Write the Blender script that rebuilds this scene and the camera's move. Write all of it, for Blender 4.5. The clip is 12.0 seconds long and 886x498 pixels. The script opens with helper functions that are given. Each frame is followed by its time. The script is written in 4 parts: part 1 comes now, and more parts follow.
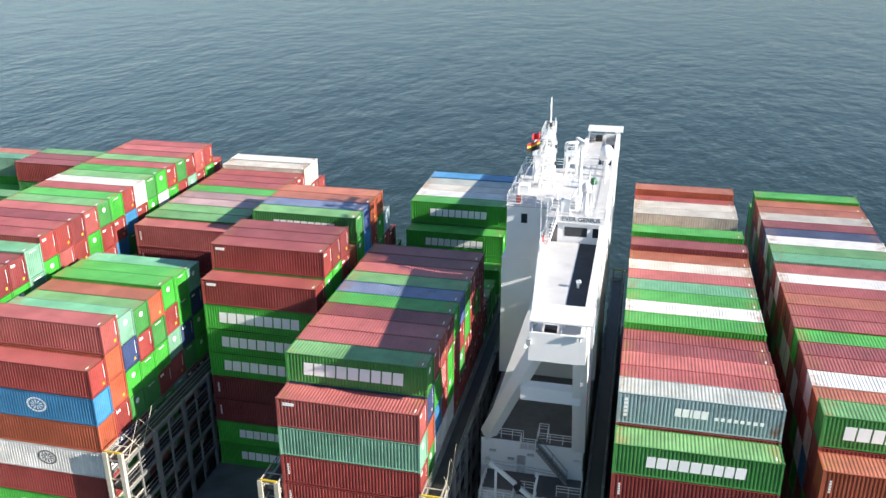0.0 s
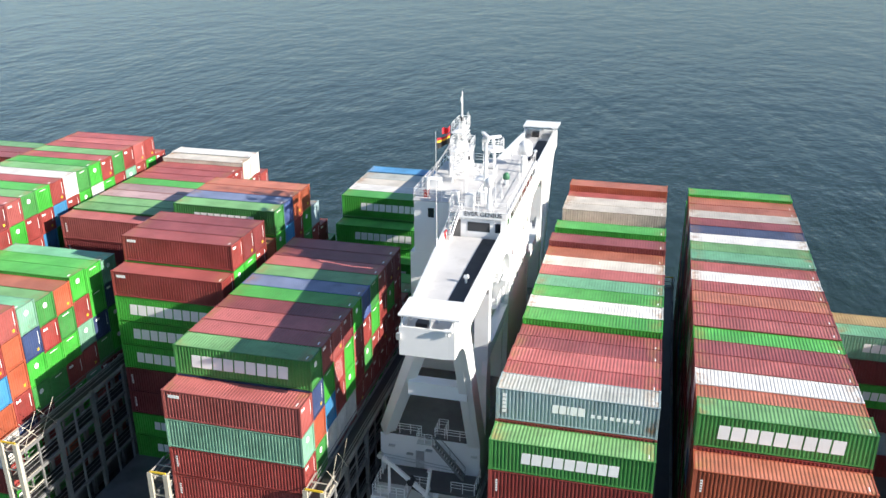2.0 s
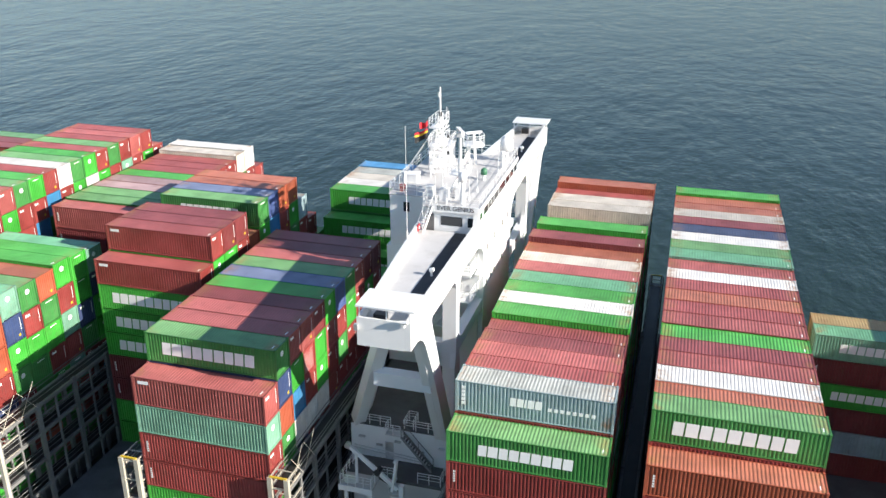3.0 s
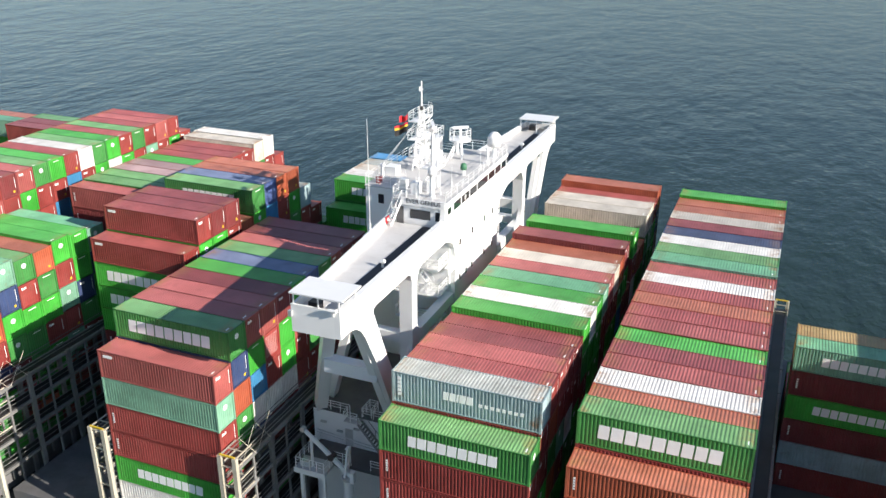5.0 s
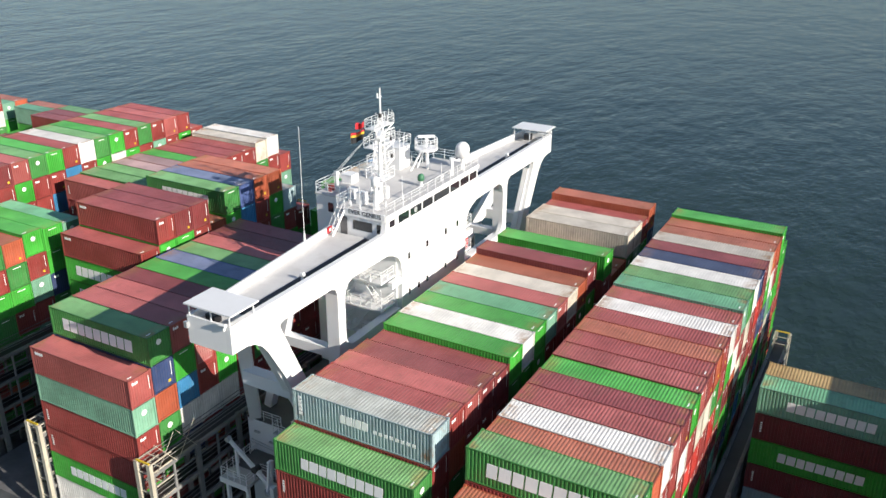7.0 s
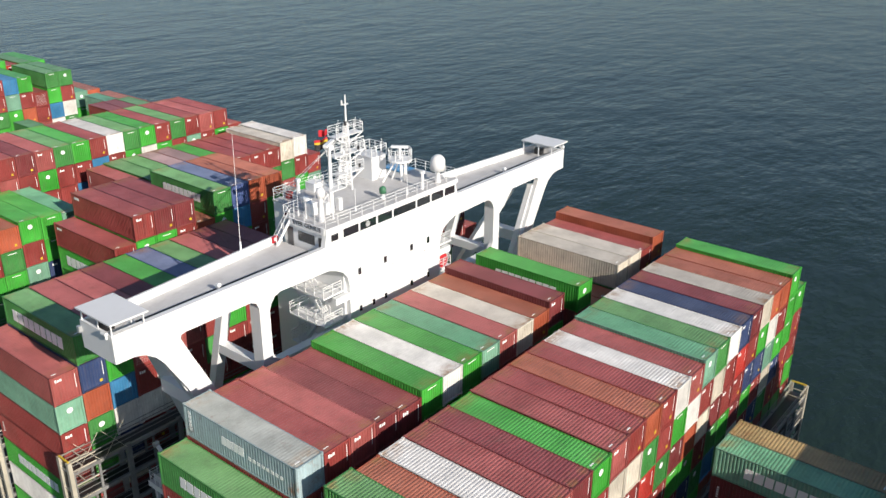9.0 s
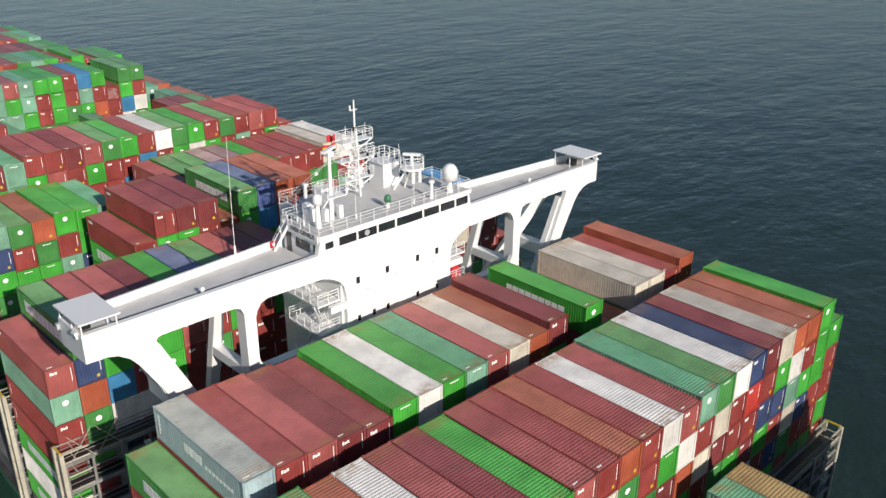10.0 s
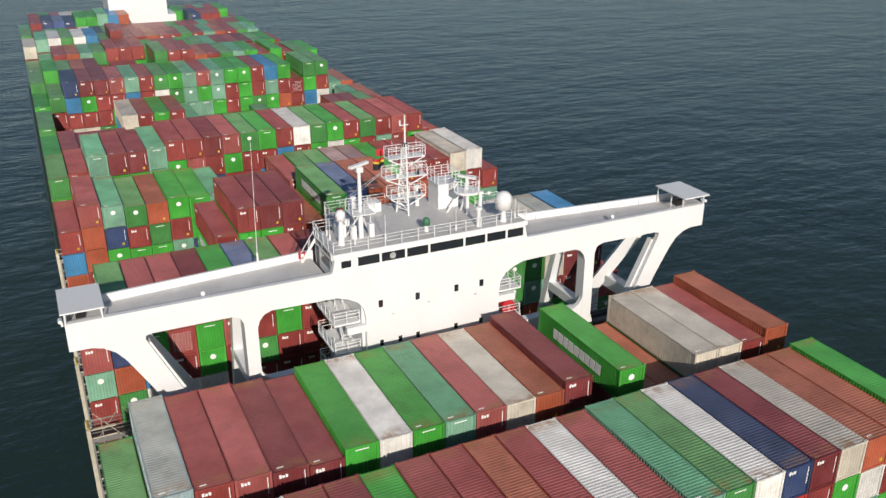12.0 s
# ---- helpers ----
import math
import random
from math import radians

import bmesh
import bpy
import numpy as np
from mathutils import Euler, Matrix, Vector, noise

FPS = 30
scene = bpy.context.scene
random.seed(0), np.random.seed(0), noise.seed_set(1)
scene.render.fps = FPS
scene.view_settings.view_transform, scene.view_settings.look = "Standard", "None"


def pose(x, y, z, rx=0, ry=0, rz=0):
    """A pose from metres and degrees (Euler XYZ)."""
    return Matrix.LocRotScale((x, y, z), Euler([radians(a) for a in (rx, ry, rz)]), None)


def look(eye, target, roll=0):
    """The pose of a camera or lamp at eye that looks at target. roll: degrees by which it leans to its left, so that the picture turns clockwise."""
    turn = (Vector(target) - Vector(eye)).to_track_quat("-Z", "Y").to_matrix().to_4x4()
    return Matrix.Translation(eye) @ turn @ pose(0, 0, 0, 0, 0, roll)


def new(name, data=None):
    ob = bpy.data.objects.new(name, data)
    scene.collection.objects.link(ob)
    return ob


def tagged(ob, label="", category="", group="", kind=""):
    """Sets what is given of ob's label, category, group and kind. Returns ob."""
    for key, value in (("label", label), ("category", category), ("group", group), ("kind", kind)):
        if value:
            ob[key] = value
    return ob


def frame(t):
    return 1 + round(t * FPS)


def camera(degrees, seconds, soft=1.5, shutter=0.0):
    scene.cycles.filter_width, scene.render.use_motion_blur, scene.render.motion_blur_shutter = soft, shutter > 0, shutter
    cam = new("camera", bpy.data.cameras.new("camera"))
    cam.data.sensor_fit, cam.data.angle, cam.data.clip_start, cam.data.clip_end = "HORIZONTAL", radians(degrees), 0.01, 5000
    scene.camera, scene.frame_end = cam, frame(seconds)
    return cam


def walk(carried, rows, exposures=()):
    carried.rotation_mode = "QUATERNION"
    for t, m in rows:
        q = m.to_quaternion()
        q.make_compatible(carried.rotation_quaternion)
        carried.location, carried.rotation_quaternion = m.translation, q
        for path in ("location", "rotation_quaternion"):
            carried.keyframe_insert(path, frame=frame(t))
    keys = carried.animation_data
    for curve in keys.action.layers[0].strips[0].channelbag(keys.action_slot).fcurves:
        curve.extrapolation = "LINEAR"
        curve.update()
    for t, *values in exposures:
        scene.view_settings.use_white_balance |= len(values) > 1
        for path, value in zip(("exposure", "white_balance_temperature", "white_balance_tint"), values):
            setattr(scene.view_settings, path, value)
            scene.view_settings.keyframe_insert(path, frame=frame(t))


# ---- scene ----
cam = camera(54.0, 12.0)
PATH = [
    (0, (1.408, 2.911, 77.431), (0.988, 4.718, 76.684), -0.2),
    (0.5, (3.804, 3.887, 77.279), (3.383, 5.693, 76.529), -0.1),
    (1, (6.39, 4.76, 77.176), (5.965, 6.565, 76.426), -0.1),
    (1.5, (8.843, 5.314, 77.095), (8.415, 7.117, 76.344), 0.0),
    (2, (11.3, 5.563, 77.017), (10.853, 7.361, 76.264), 0.0),
    (2.5, (13.725, 5.771, 76.981), (13.255, 7.562, 76.226), 0.1),
    (3, (16.202, 6.066, 76.95), (15.7, 7.847, 76.192), 0.2),
    (5, (27.202, 9.21, 77.115), (26.508, 10.92, 76.345), 0.2),
    (5.5, (29.975, 10.952, 77.122), (29.233, 12.643, 76.352), 0.2),
    (6, (32.756, 13.145, 77.278), (31.968, 14.812, 76.505), 0.2),
    (6.5, (35.643, 15.719, 77.389), (34.801, 17.359, 76.614), 0.2),
    (7, (38.558, 18.52, 77.592), (37.665, 20.131, 76.813), 0.3),
    (9, (50.107, 32.149, 77.698), (48.95, 33.58, 76.914), 0.3),
    (9.5, (52.628, 36.084, 77.842), (51.39, 37.444, 77.056), 0.2),
    (10, (54.978, 40.28, 77.978), (53.65, 41.551, 77.19), 0.1),
    (10.5, (57.015, 44.792, 77.99), (55.599, 45.964, 77.203), 0.0),
    (11, (58.668, 49.462, 78.057), (57.164, 50.52, 77.27), 0.0),
    (11.5, (60.019, 54.502, 78.158), (58.432, 55.43, 77.369), -0.0),
    (12, (60.94, 59.673, 78.128), (59.28, 60.466, 77.342), -0.0),
]
walk(cam, [(t, look(eye, target, roll)) for t, eye, target, roll in PATH],
     [(0, 1.05, 6600, 10), (2.5, 0.95, 6620, 10), (5.5, 0.70, 6680, 10), (7, 0.50, 6720, 10), (9.5, 0.07, 6750, 11), (12, -0.3, 6760, 11)])

# ---- light ----
SUN_AZ, SUN_EL = radians(-10.5), math.atan(0.4375)
world = bpy.data.worlds.new("sky")
scene.world = world
world.use_nodes = True
wn = world.node_tree.nodes
sky = wn.new("ShaderNodeTexSky")
sky.sky_type, sky.sun_disc = "NISHITA", False
sky.sun_elevation, sky.sun_rotation = SUN_EL, radians(90) - SUN_AZ
sky.air_density, sky.dust_density, sky.ozone_density = 1.0, 0.3, 3.0
world.node_tree.links.new(sky.outputs[0], wn["Background"].inputs[0])
wn["Background"].inputs[1].default_value = 0.09
lamp = bpy.data.lights.new("sun", "SUN")
lamp.energy, lamp.angle, lamp.color = 5.0, radians(0.53), (1.0, 0.94, 0.86)
sun = new("sun", lamp)
sun_way = Vector((math.cos(SUN_EL) * math.cos(SUN_AZ), math.cos(SUN_EL) * math.sin(SUN_AZ), math.sin(SUN_EL)))
sun.matrix_world = look(sun_way * 300 + Vector((0, 90, 0)), (0, 90, 0))


# ---- materials ----
def nodes_of(name):
    m = bpy.data.materials.new(name)
    m.use_nodes = True
    return m, m.node_tree.nodes, m.node_tree.links, m.node_tree.nodes["Principled BSDF"]


def mix_col(n, l, fac, a, b, mode="MIX"):
    x = n.new("ShaderNodeMix")
    x.data_type, x.blend_type = "RGBA", mode
    for sock, v in ((x.inputs[0], fac), (x.inputs[6], a), (x.inputs[7], b)):
        if hasattr(v, "is_linked"):
            l.new(v, sock)
        else:
            sock.default_value = v
    return x.outputs[2]


def noise_of(n, l, scale, detail=4.0, rough=0.6, stretch=None, lo=0.35, hi=0.65, shift=True):
    co = n.new("ShaderNodeTexCoord").outputs["Object"]
    if shift:
        info = n.new("ShaderNodeObjectInfo")
        add = n.new("ShaderNodeVectorMath")
        add.operation = "ADD"
        mul = n.new("ShaderNodeMath")
        mul.operation, mul.inputs[1].default_value = "MULTIPLY", 97.0
        l.new(info.outputs["Random"], mul.inputs[0])
        l.new(co, add.inputs[0])
        l.new(mul.outputs[0], add.inputs[1])
        co = add.outputs[0]
    if stretch:
        mp = n.new("ShaderNodeMapping")
        mp.inputs["Scale"].default_value = stretch
        l.new(co, mp.inputs[0])
        co = mp.outputs[0]
    t = n.new("ShaderNodeTexNoise")
    t.inputs["Scale"].default_value, t.inputs["Detail"].default_value, t.inputs["Roughness"].default_value = scale, detail, rough
    l.new(co, t.inputs["Vector"])
    r = n.new("ShaderNodeMapRange")
    r.inputs[1].default_value, r.inputs[2].default_value = lo, hi
    l.new(t.outputs[0], r.inputs[0])
    return r.outputs[0]


def scaled(n, l, v, k):
    x = n.new("ShaderNodeMath")
    x.operation, x.inputs[1].default_value = "MULTIPLY", k
    l.new(v, x.inputs[0])
    return x.outputs[0]


def paint(name, col, rough=0.5, metal=0.0, wear=0.25, rust=0.0, dirt=(0.12, 0.1, 0.08), grain=1.3, bump=0.05, vary=1.0, ends=0.0, streaks=0.0, pieces=False):
    m, n, l, p = nodes_of(name)
    fade = tuple(min(1.0, c * (1 + 0.18 * vary) + 0.012 * vary) for c in col) + (1,)
    dark = tuple(c * (1 - 0.16 * vary) for c in col) + (1,)
    base = mix_col(n, l, noise_of(n, l, 0.33, 5), dark, fade)
    stain = noise_of(n, l, grain, 8, 0.7, None, 0.52, 0.78)
    base = mix_col(n, l, scaled(n, l, stain, wear), base, (*dirt, 1))
    if rust:
        spots = noise_of(n, l, 0.5, 10, 0.72, (1, 1, 1), 0.66 - 0.1 * rust, 0.72)
        base = mix_col(n, l, scaled(n, l, spots, min(1.0, rust)), base, (0.22, 0.085, 0.03, 1))
    if streaks:
        runs = noise_of(n, l, 1.0, 6, 0.65, (5.0, 5.0, 0.22), 0.48, 0.8)
        base = mix_col(n, l, scaled(n, l, runs, streaks), base, (0.15, 0.10, 0.075, 1))
        scrapes = noise_of(n, l, 1.0, 8, 0.7, (0.5, 0.5, 7.0), 0.66, 0.72)
        base = mix_col(n, l, scaled(n, l, scrapes, streaks), base, tuple(min(1.0, c * 1.6 + 0.05) for c in col) + (1,))
    if ends:
        # rust and grime gather at the two ends of a container
        away = n.new("ShaderNodeSeparateXYZ")
        l.new(n.new("ShaderNodeTexCoord").outputs["Object"], away.inputs[0])
        off = n.new("ShaderNodeMath")
        off.operation, off.inputs[1].default_value = "SUBTRACT", 6.095
        l.new(away.outputs[0], off.inputs[0])
        dist = n.new("ShaderNodeMath")
        dist.operation = "ABSOLUTE"
        l.new(off.outputs[0], dist.inputs[0])
        near_end = n.new("ShaderNodeMapRange")
        near_end.inputs[1].default_value, near_end.inputs[2].default_value = 4.6, 6.1
        l.new(dist.outputs[0], near_end.inputs[0])
        patch = noise_of(n, l, 0.8, 9, 0.7, None, 0.43, 0.6)
        both = n.new("ShaderNodeMath")
        both.operation = "MULTIPLY"
        l.new(near_end.outputs[0], both.inputs[0])
        l.new(patch, both.inputs[1])
        base = mix_col(n, l, scaled(n, l, both.outputs[0], ends), base, (0.31, 0.16, 0.06, 1))
    info = n.new("ShaderNodeObjectInfo")
    tone = n.new("ShaderNodeMapRange")
    tone.inputs[3].default_value, tone.inputs[4].default_value = 1 - 0.14 * vary, 1 + 0.14 * vary
    # one tone for each object, or for each loose piece of a joined mesh
    l.new(n.new("ShaderNodeNewGeometry").outputs["Random Per Island"] if pieces else info.outputs["Random"], tone.inputs[0])
    hsv = n.new("ShaderNodeHueSaturation")
    l.new(tone.outputs[0], hsv.inputs["Value"])
    l.new(base, hsv.inputs["Color"])
    l.new(hsv.outputs[0], p.inputs["Base Color"])
    p.inputs["Metallic"].default_value = metal
    rr = n.new("ShaderNodeMapRange")
    rr.inputs[3].default_value, rr.inputs[4].default_value = rough - 0.08, rough + 0.15
    l.new(stain, rr.inputs[0])
    l.new(rr.outputs[0], p.inputs["Roughness"])
    b = n.new("ShaderNodeBump")
    b.inputs["Strength"].default_value, b.inputs["Distance"].default_value = bump, 0.05
    l.new(noise_of(n, l, 6.0, 6), b.inputs["Height"])
    l.new(b.outputs[0], p.inputs["Normal"])
    return m


COLOURS = {
    "R": ("maroon", (0.26, 0.041, 0.036), 0.15), "D": ("dark maroon", (0.18, 0.032, 0.034), 0.12),
    "P": ("faded red", (0.33, 0.082, 0.074), 0.3), "O": ("orange-brown", (0.38, 0.088, 0.042), 0.4),
    "G": ("bright green", (0.042, 0.335, 0.036), 0.05), "g": ("green", (0.048, 0.225, 0.052), 0.1),
    "T": ("sea-green", (0.17, 0.35, 0.245), 0.4), "W": ("white", (0.70, 0.68, 0.64), 0.25),
    "B": ("beige", (0.57, 0.52, 0.43), 0.5), "Y": ("weathered grey", (0.30, 0.40, 0.42), 0.8),
    "N": ("navy blue", (0.030, 0.053, 0.135), 0.05), "L": ("light blue", (0.04, 0.20, 0.38), 0.05),
    "U": ("blue", (0.07, 0.11, 0.27), 0.2), "A": ("red", (0.45, 0.04, 0.03), 0.0), "K": ("rusty khaki", (0.30, 0.22, 0.10), 1.0), "F": ("faded mauve", (0.33, 0.16, 0.15), 0.4),
}
# roofs take their own colours, mostly paler than the sides
ROOFTINT = {"R": (0.34, 0.085, 0.080), "D": (0.26, 0.066, 0.068), "P": (0.44, 0.125, 0.115), "O": (0.44, 0.15, 0.095), "G": (0.08, 0.36, 0.07), "g": (0.155, 0.33, 0.13),
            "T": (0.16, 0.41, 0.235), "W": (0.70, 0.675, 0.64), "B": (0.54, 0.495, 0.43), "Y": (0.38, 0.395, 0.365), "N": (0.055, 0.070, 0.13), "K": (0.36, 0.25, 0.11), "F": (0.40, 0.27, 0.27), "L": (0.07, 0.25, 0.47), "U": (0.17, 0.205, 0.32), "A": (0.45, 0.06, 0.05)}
MAT = {k: paint("paint_" + v[0].replace(" ", "_"), v[1], 0.48, 0.0, 0.3, v[2], streaks=0.3) for k, v in COLOURS.items()}
ROOFMAT = {k: paint("roof_" + v[0].replace(" ", "_"), ROOFTINT[k], 0.5, 0.0, 0.18 if k in "WB" else 0.38, 0.2 + 0.4 * v[2], (0.13, 0.10, 0.085), 0.9, ends=min(1.0, 0.7 + v[2])) for k, v in COLOURS.items()}
HEAPMAT = {k: paint("heap_" + v[0].replace(" ", "_"), v[1], 0.48, 0.0, 0.3, v[2], streaks=0.3, pieces=True) for k, v in COLOURS.items()}
HEAPROOF = {k: paint("heap_roof_" + v[0].replace(" ", "_"), ROOFTINT[k], 0.5, 0.0, 0.42, 0.35 + 0.4 * v[2], (0.13, 0.10, 0.085), 0.9, pieces=True) for k, v in COLOURS.items()}
WHITE = paint("white_ship_paint", (0.80, 0.80, 0.795), 0.38, 0, 0.06, 0.0, (0.55, 0.52, 0.47), 0.8, 0.03, 0.15)
PALE = paint("pale_lettering", (0.86, 0.86, 0.84), 0.5, 0, 0.12, 0.0, (0.4, 0.38, 0.33), 1.3, 0.05, 0.2)
DECK = paint("grey_deck_paint", (0.55, 0.54, 0.53), 0.6, 0, 0.3, 0.0, (0.3, 0.28, 0.25), 0.5, 0.05, 0.4)
DECKDARK = paint("dark_deck_paint", (0.12, 0.118, 0.12), 0.6, 0, 0.4, 0.2)
STEEL = paint("grey_lashing_steel", (0.21, 0.21, 0.205), 0.55, 0.1, 0.4, 0.5)
BEIGE = paint("cream_steel", (0.50, 0.46, 0.37), 0.5, 0, 0.3, 0.5)
# near-black colour that deepens the shadow behind the wing bulwark
SHADESTRIP = paint("bulwark_shade_strip", (0.05, 0.05, 0.055), 0.8, 0, 0.3)
# near-black, so the colour itself holds the deep shade between the bays
GAPDARK = paint("gap_dark_deck_paint", (0.032, 0.031, 0.031), 0.75, 0, 0.4, 0.2)
YELLOW = paint("yellow_paint", (0.62, 0.42, 0.03), 0.5, 0, 0.2)
BLACK = paint("black_paint", (0.016, 0.016, 0.018), 0.5, 0, 0.3)
HULL = paint("dark_green_hull", (0.012, 0.07, 0.035), 0.45, 0, 0.3, 0.2)
REDP = paint("signal_red", (0.50, 0.02, 0.03), 0.45, 0, 0.1)
GREENP = paint("weathered_green", (0.05, 0.20, 0.10), 0.5, 0, 0.3)
SILVER = paint("galvanised_steel", (0.52, 0.53, 0.53), 0.4, 0.5, 0.3)


def glass_dark():
    m, n, l, p = nodes_of("bridge_window_glass")
    p.inputs["Base Color"].default_value = (0.02, 0.025, 0.03, 1)
    p.inputs["Roughness"].default_value = 0.04
    p.inputs["Specular IOR Level"].default_value = 0.8
    return m


GLASS = glass_dark()


def sea_material():
    m, n, l, p = nodes_of("sea_water")
    col = mix_col(n, l, noise_of(n, l, 0.006, 4, 0.55, (1, 1.6, 1), 0.3, 0.7, False), (0.014, 0.029, 0.0245, 1), (0.020, 0.038, 0.031, 1))
    l.new(col, p.inputs["Base Color"])
    p.inputs["Roughness"].default_value = 0.2
    p.inputs["IOR"].default_value = 1.33
    prev = None
    for scale, dist, stretch, lo, hi in ((0.025, 0.6, (1.9, 1.0, 1), 0.2, 0.8), (0.09, 0.32, (2.2, 1.0, 1), 0.2, 0.8), (0.36, 0.1, (1.7, 1.0, 1), 0.2, 0.8), (1.5, 0.025, (1.3, 1, 1), 0.2, 0.8)):
        b = n.new("ShaderNodeBump")
        b.inputs["Strength"].default_value, b.inputs["Distance"].default_value = 1.0, dist
        l.new(noise_of(n, l, scale, 3, 0.5, stretch, lo, hi, False), b.inputs["Height"])
        if prev:
            l.new(prev, b.inputs["Normal"])
        prev = b.outputs[0]
    l.new(prev, p.inputs["Normal"])
    return m


SEA = sea_material()


# ---- building helpers ----
def box(bm, a, b):
    vs = [bm.verts.new((x, y, z)) for z in (a[2], b[2]) for y in (a[1], b[1]) for x in (a[0], b[0])]
    for f in ((0, 2, 3, 1), (4, 5, 7, 6), (0, 1, 5, 4), (2, 6, 7, 3), (0, 4, 6, 2), (1, 3, 7, 5)):
        bm.faces.new([vs[i] for i in f])
    return bm


def beam(bm, p, q, w, d=None, n=4, r2=None):
    """A bar from p to q: square of side w by d, or round with n sides."""
    p, q = Vector(p), Vector(q)
    z = (q - p).normalized()
    x = z.cross(Vector((0, 0, 1)) if abs(z.z) < 0.95 else Vector((1, 0, 0))).normalized()
    y = z.cross(x)
    d = w if d is None else d
    ends = []
    for c, k in ((p, 1.0), (q, 1.0 if r2 is None else r2)):
        if n == 4:
            ends.append([bm.verts.new(c + x * sx * w / 2 * k + y * sy * d / 2 * k) for sx, sy in ((-1, -1), (1, -1), (1, 1), (-1, 1))])
        else:
            ends.append([bm.verts.new(c + (x * math.cos(2 * math.pi * i / n) + y * math.sin(2 * math.pi * i / n)) * w / 2 * k) for i in range(n)])
    m = len(ends[0])
    for i in range(m):
        bm.faces.new((ends[0][i], ends[0][(i + 1) % m], ends[1][(i + 1) % m], ends[1][i]))
    bm.faces.new(ends[0][::-1])
    bm.faces.new(ends[1])
    return bm


def prism_x(bm, outline, x0, x1):
    """An outline in y and z, extruded along x."""
    a = [bm.verts.new((x0, y, z)) for y, z in outline]
    b = [bm.verts.new((x1, y, z)) for y, z in outline]
    k = len(outline)
    bm.faces.new(a)
    bm.faces.new(b[::-1])
    for i in range(k):
        bm.faces.new((a[i], b[i], b[(i + 1) % k], a[(i + 1) % k]))
    bmesh.ops.recalc_face_normals(bm, faces=bm.faces)
    return bm


def mesh_of(name, bm, mat):
    bmesh.ops.recalc_face_normals(bm, faces=bm.faces)
    me = bpy.data.meshes.new(name)
    bm.to_mesh(me)
    bm.free()
    me.materials.append(mat)
    return me


def part(name, bm, mat, parent=None, label=""):
    ob = new(name, mesh_of(name, bm, mat) if isinstance(bm, bmesh.types.BMesh) else bm)
    ob.parent = parent
    if label:
        ob["label"] = label
    return ob


def thing(name, at=(0, 0, 0), label="", category="", group="", kind=""):
    ob = new(name)
    ob.location = at
    return tagged(ob, label, category, group, kind)


def B():
    return bmesh.new()


def dome(bm, c, r, h, n=16, rings=6):
    """A radome: a short drum under a half ball."""
    rows = [(r, 0.0), (r, h)]
    rows += [(r * math.cos(math.pi / 2 * i / rings), h + r * math.sin(math.pi / 2 * i / rings)) for i in range(1, rings)]
    prev = None
    for rr, zz in rows:
        ring = [bm.verts.new((c[0] + rr * math.cos(2 * math.pi * i / n), c[1] + rr * math.sin(2 * math.pi * i / n), c[2] + zz)) for i in range(n)]
        if prev:
            for i in range(n):
                bm.faces.new((prev[i], prev[(i + 1) % n], ring[(i + 1) % n], ring[i]))
        else:
            bm.faces.new(ring[::-1])
        prev = ring
    top = bm.verts.new((c[0], c[1], c[2] + h + r))
    for i in range(n):
        bm.faces.new((prev[i], prev[(i + 1) % n], top))
    for f in bm.faces:
        f.smooth = True
    return bm


# ---- the sea ----
def build_sea():
    bm = B()
    r = 4000
    bm.faces.new([bm.verts.new(v) for v in ((-r, -r, 0), (r, -r, 0), (r, r, 0), (-r, r, 0))])
    tagged(part("water", bm, SEA), "grey-green sea water with small wind ripples", "sea", kind="structure")


build_sea()

# ---- the hull ----
ROW0, PITCH, WIDE, LONG, TALL = 59.65, 2.54, 2.47, 12.19, 2.9
HATCH = 20.3
MID = 88.72


def build_hull():
    side = [(-255, 64), (-248, 60), (-230, 58.9), (110, 58.9), (135, 66), (150, 80), (156, MID)]
    outline = side + [(x, 2 * MID - y) for x, y in side[::-1][1:]]
    bm = B()
    lo = [bm.verts.new((x, y, -2)) for x, y in outline]
    hi = [bm.verts.new((x, y, 18.6)) for x, y in outline]
    k = len(outline)
    for i in range(k):
        bm.faces.new((lo[i], lo[(i + 1) % k], hi[(i + 1) % k], hi[i]))
    bm.faces.new(lo[::-1])
    bm.faces.new(hi)
    hull = tagged(part("ship_hull", bm, HULL), "long dark green steel hull of a container ship", "ship hull", kind="structure")
    # deck sheet coloured near-black to keep the shaded gaps dark
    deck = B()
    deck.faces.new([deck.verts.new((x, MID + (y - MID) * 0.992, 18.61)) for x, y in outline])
    tagged(part("main_deck", deck, GAPDARK, hull, "steel main deck, near-black for the shade between bays"), kind="structure")
    return hull


build_hull()


def build_hatch(x0):
    bm = B()
    box(bm, (x0 - 0.3, ROW0 + 0.1, 18.6), (x0 + LONG + 0.3, 2 * MID - ROW0 - 0.1, HATCH))
    tagged(part("hatch_cover", bm, DECKDARK), "dark grey steel hatch cover on the deck", "hatch cover", "hatch covers", "structure")


# ---- containers ----
RIB = 0.278
END = LONG - 0.075


def rib_profile(length, pitch, depth):
    """Points along a corrugated sheet: distance and inset."""
    pts, s = [], 0.0
    k = max(2, int(length / pitch))
    p = length / k
    for i in range(k):
        s = i * p
        pts += [(s, 0.0), (s + 0.36 * p, 0.0), (s + 0.5 * p, depth), (s + 0.86 * p, depth)]
    pts.append((length, 0.0))
    return pts


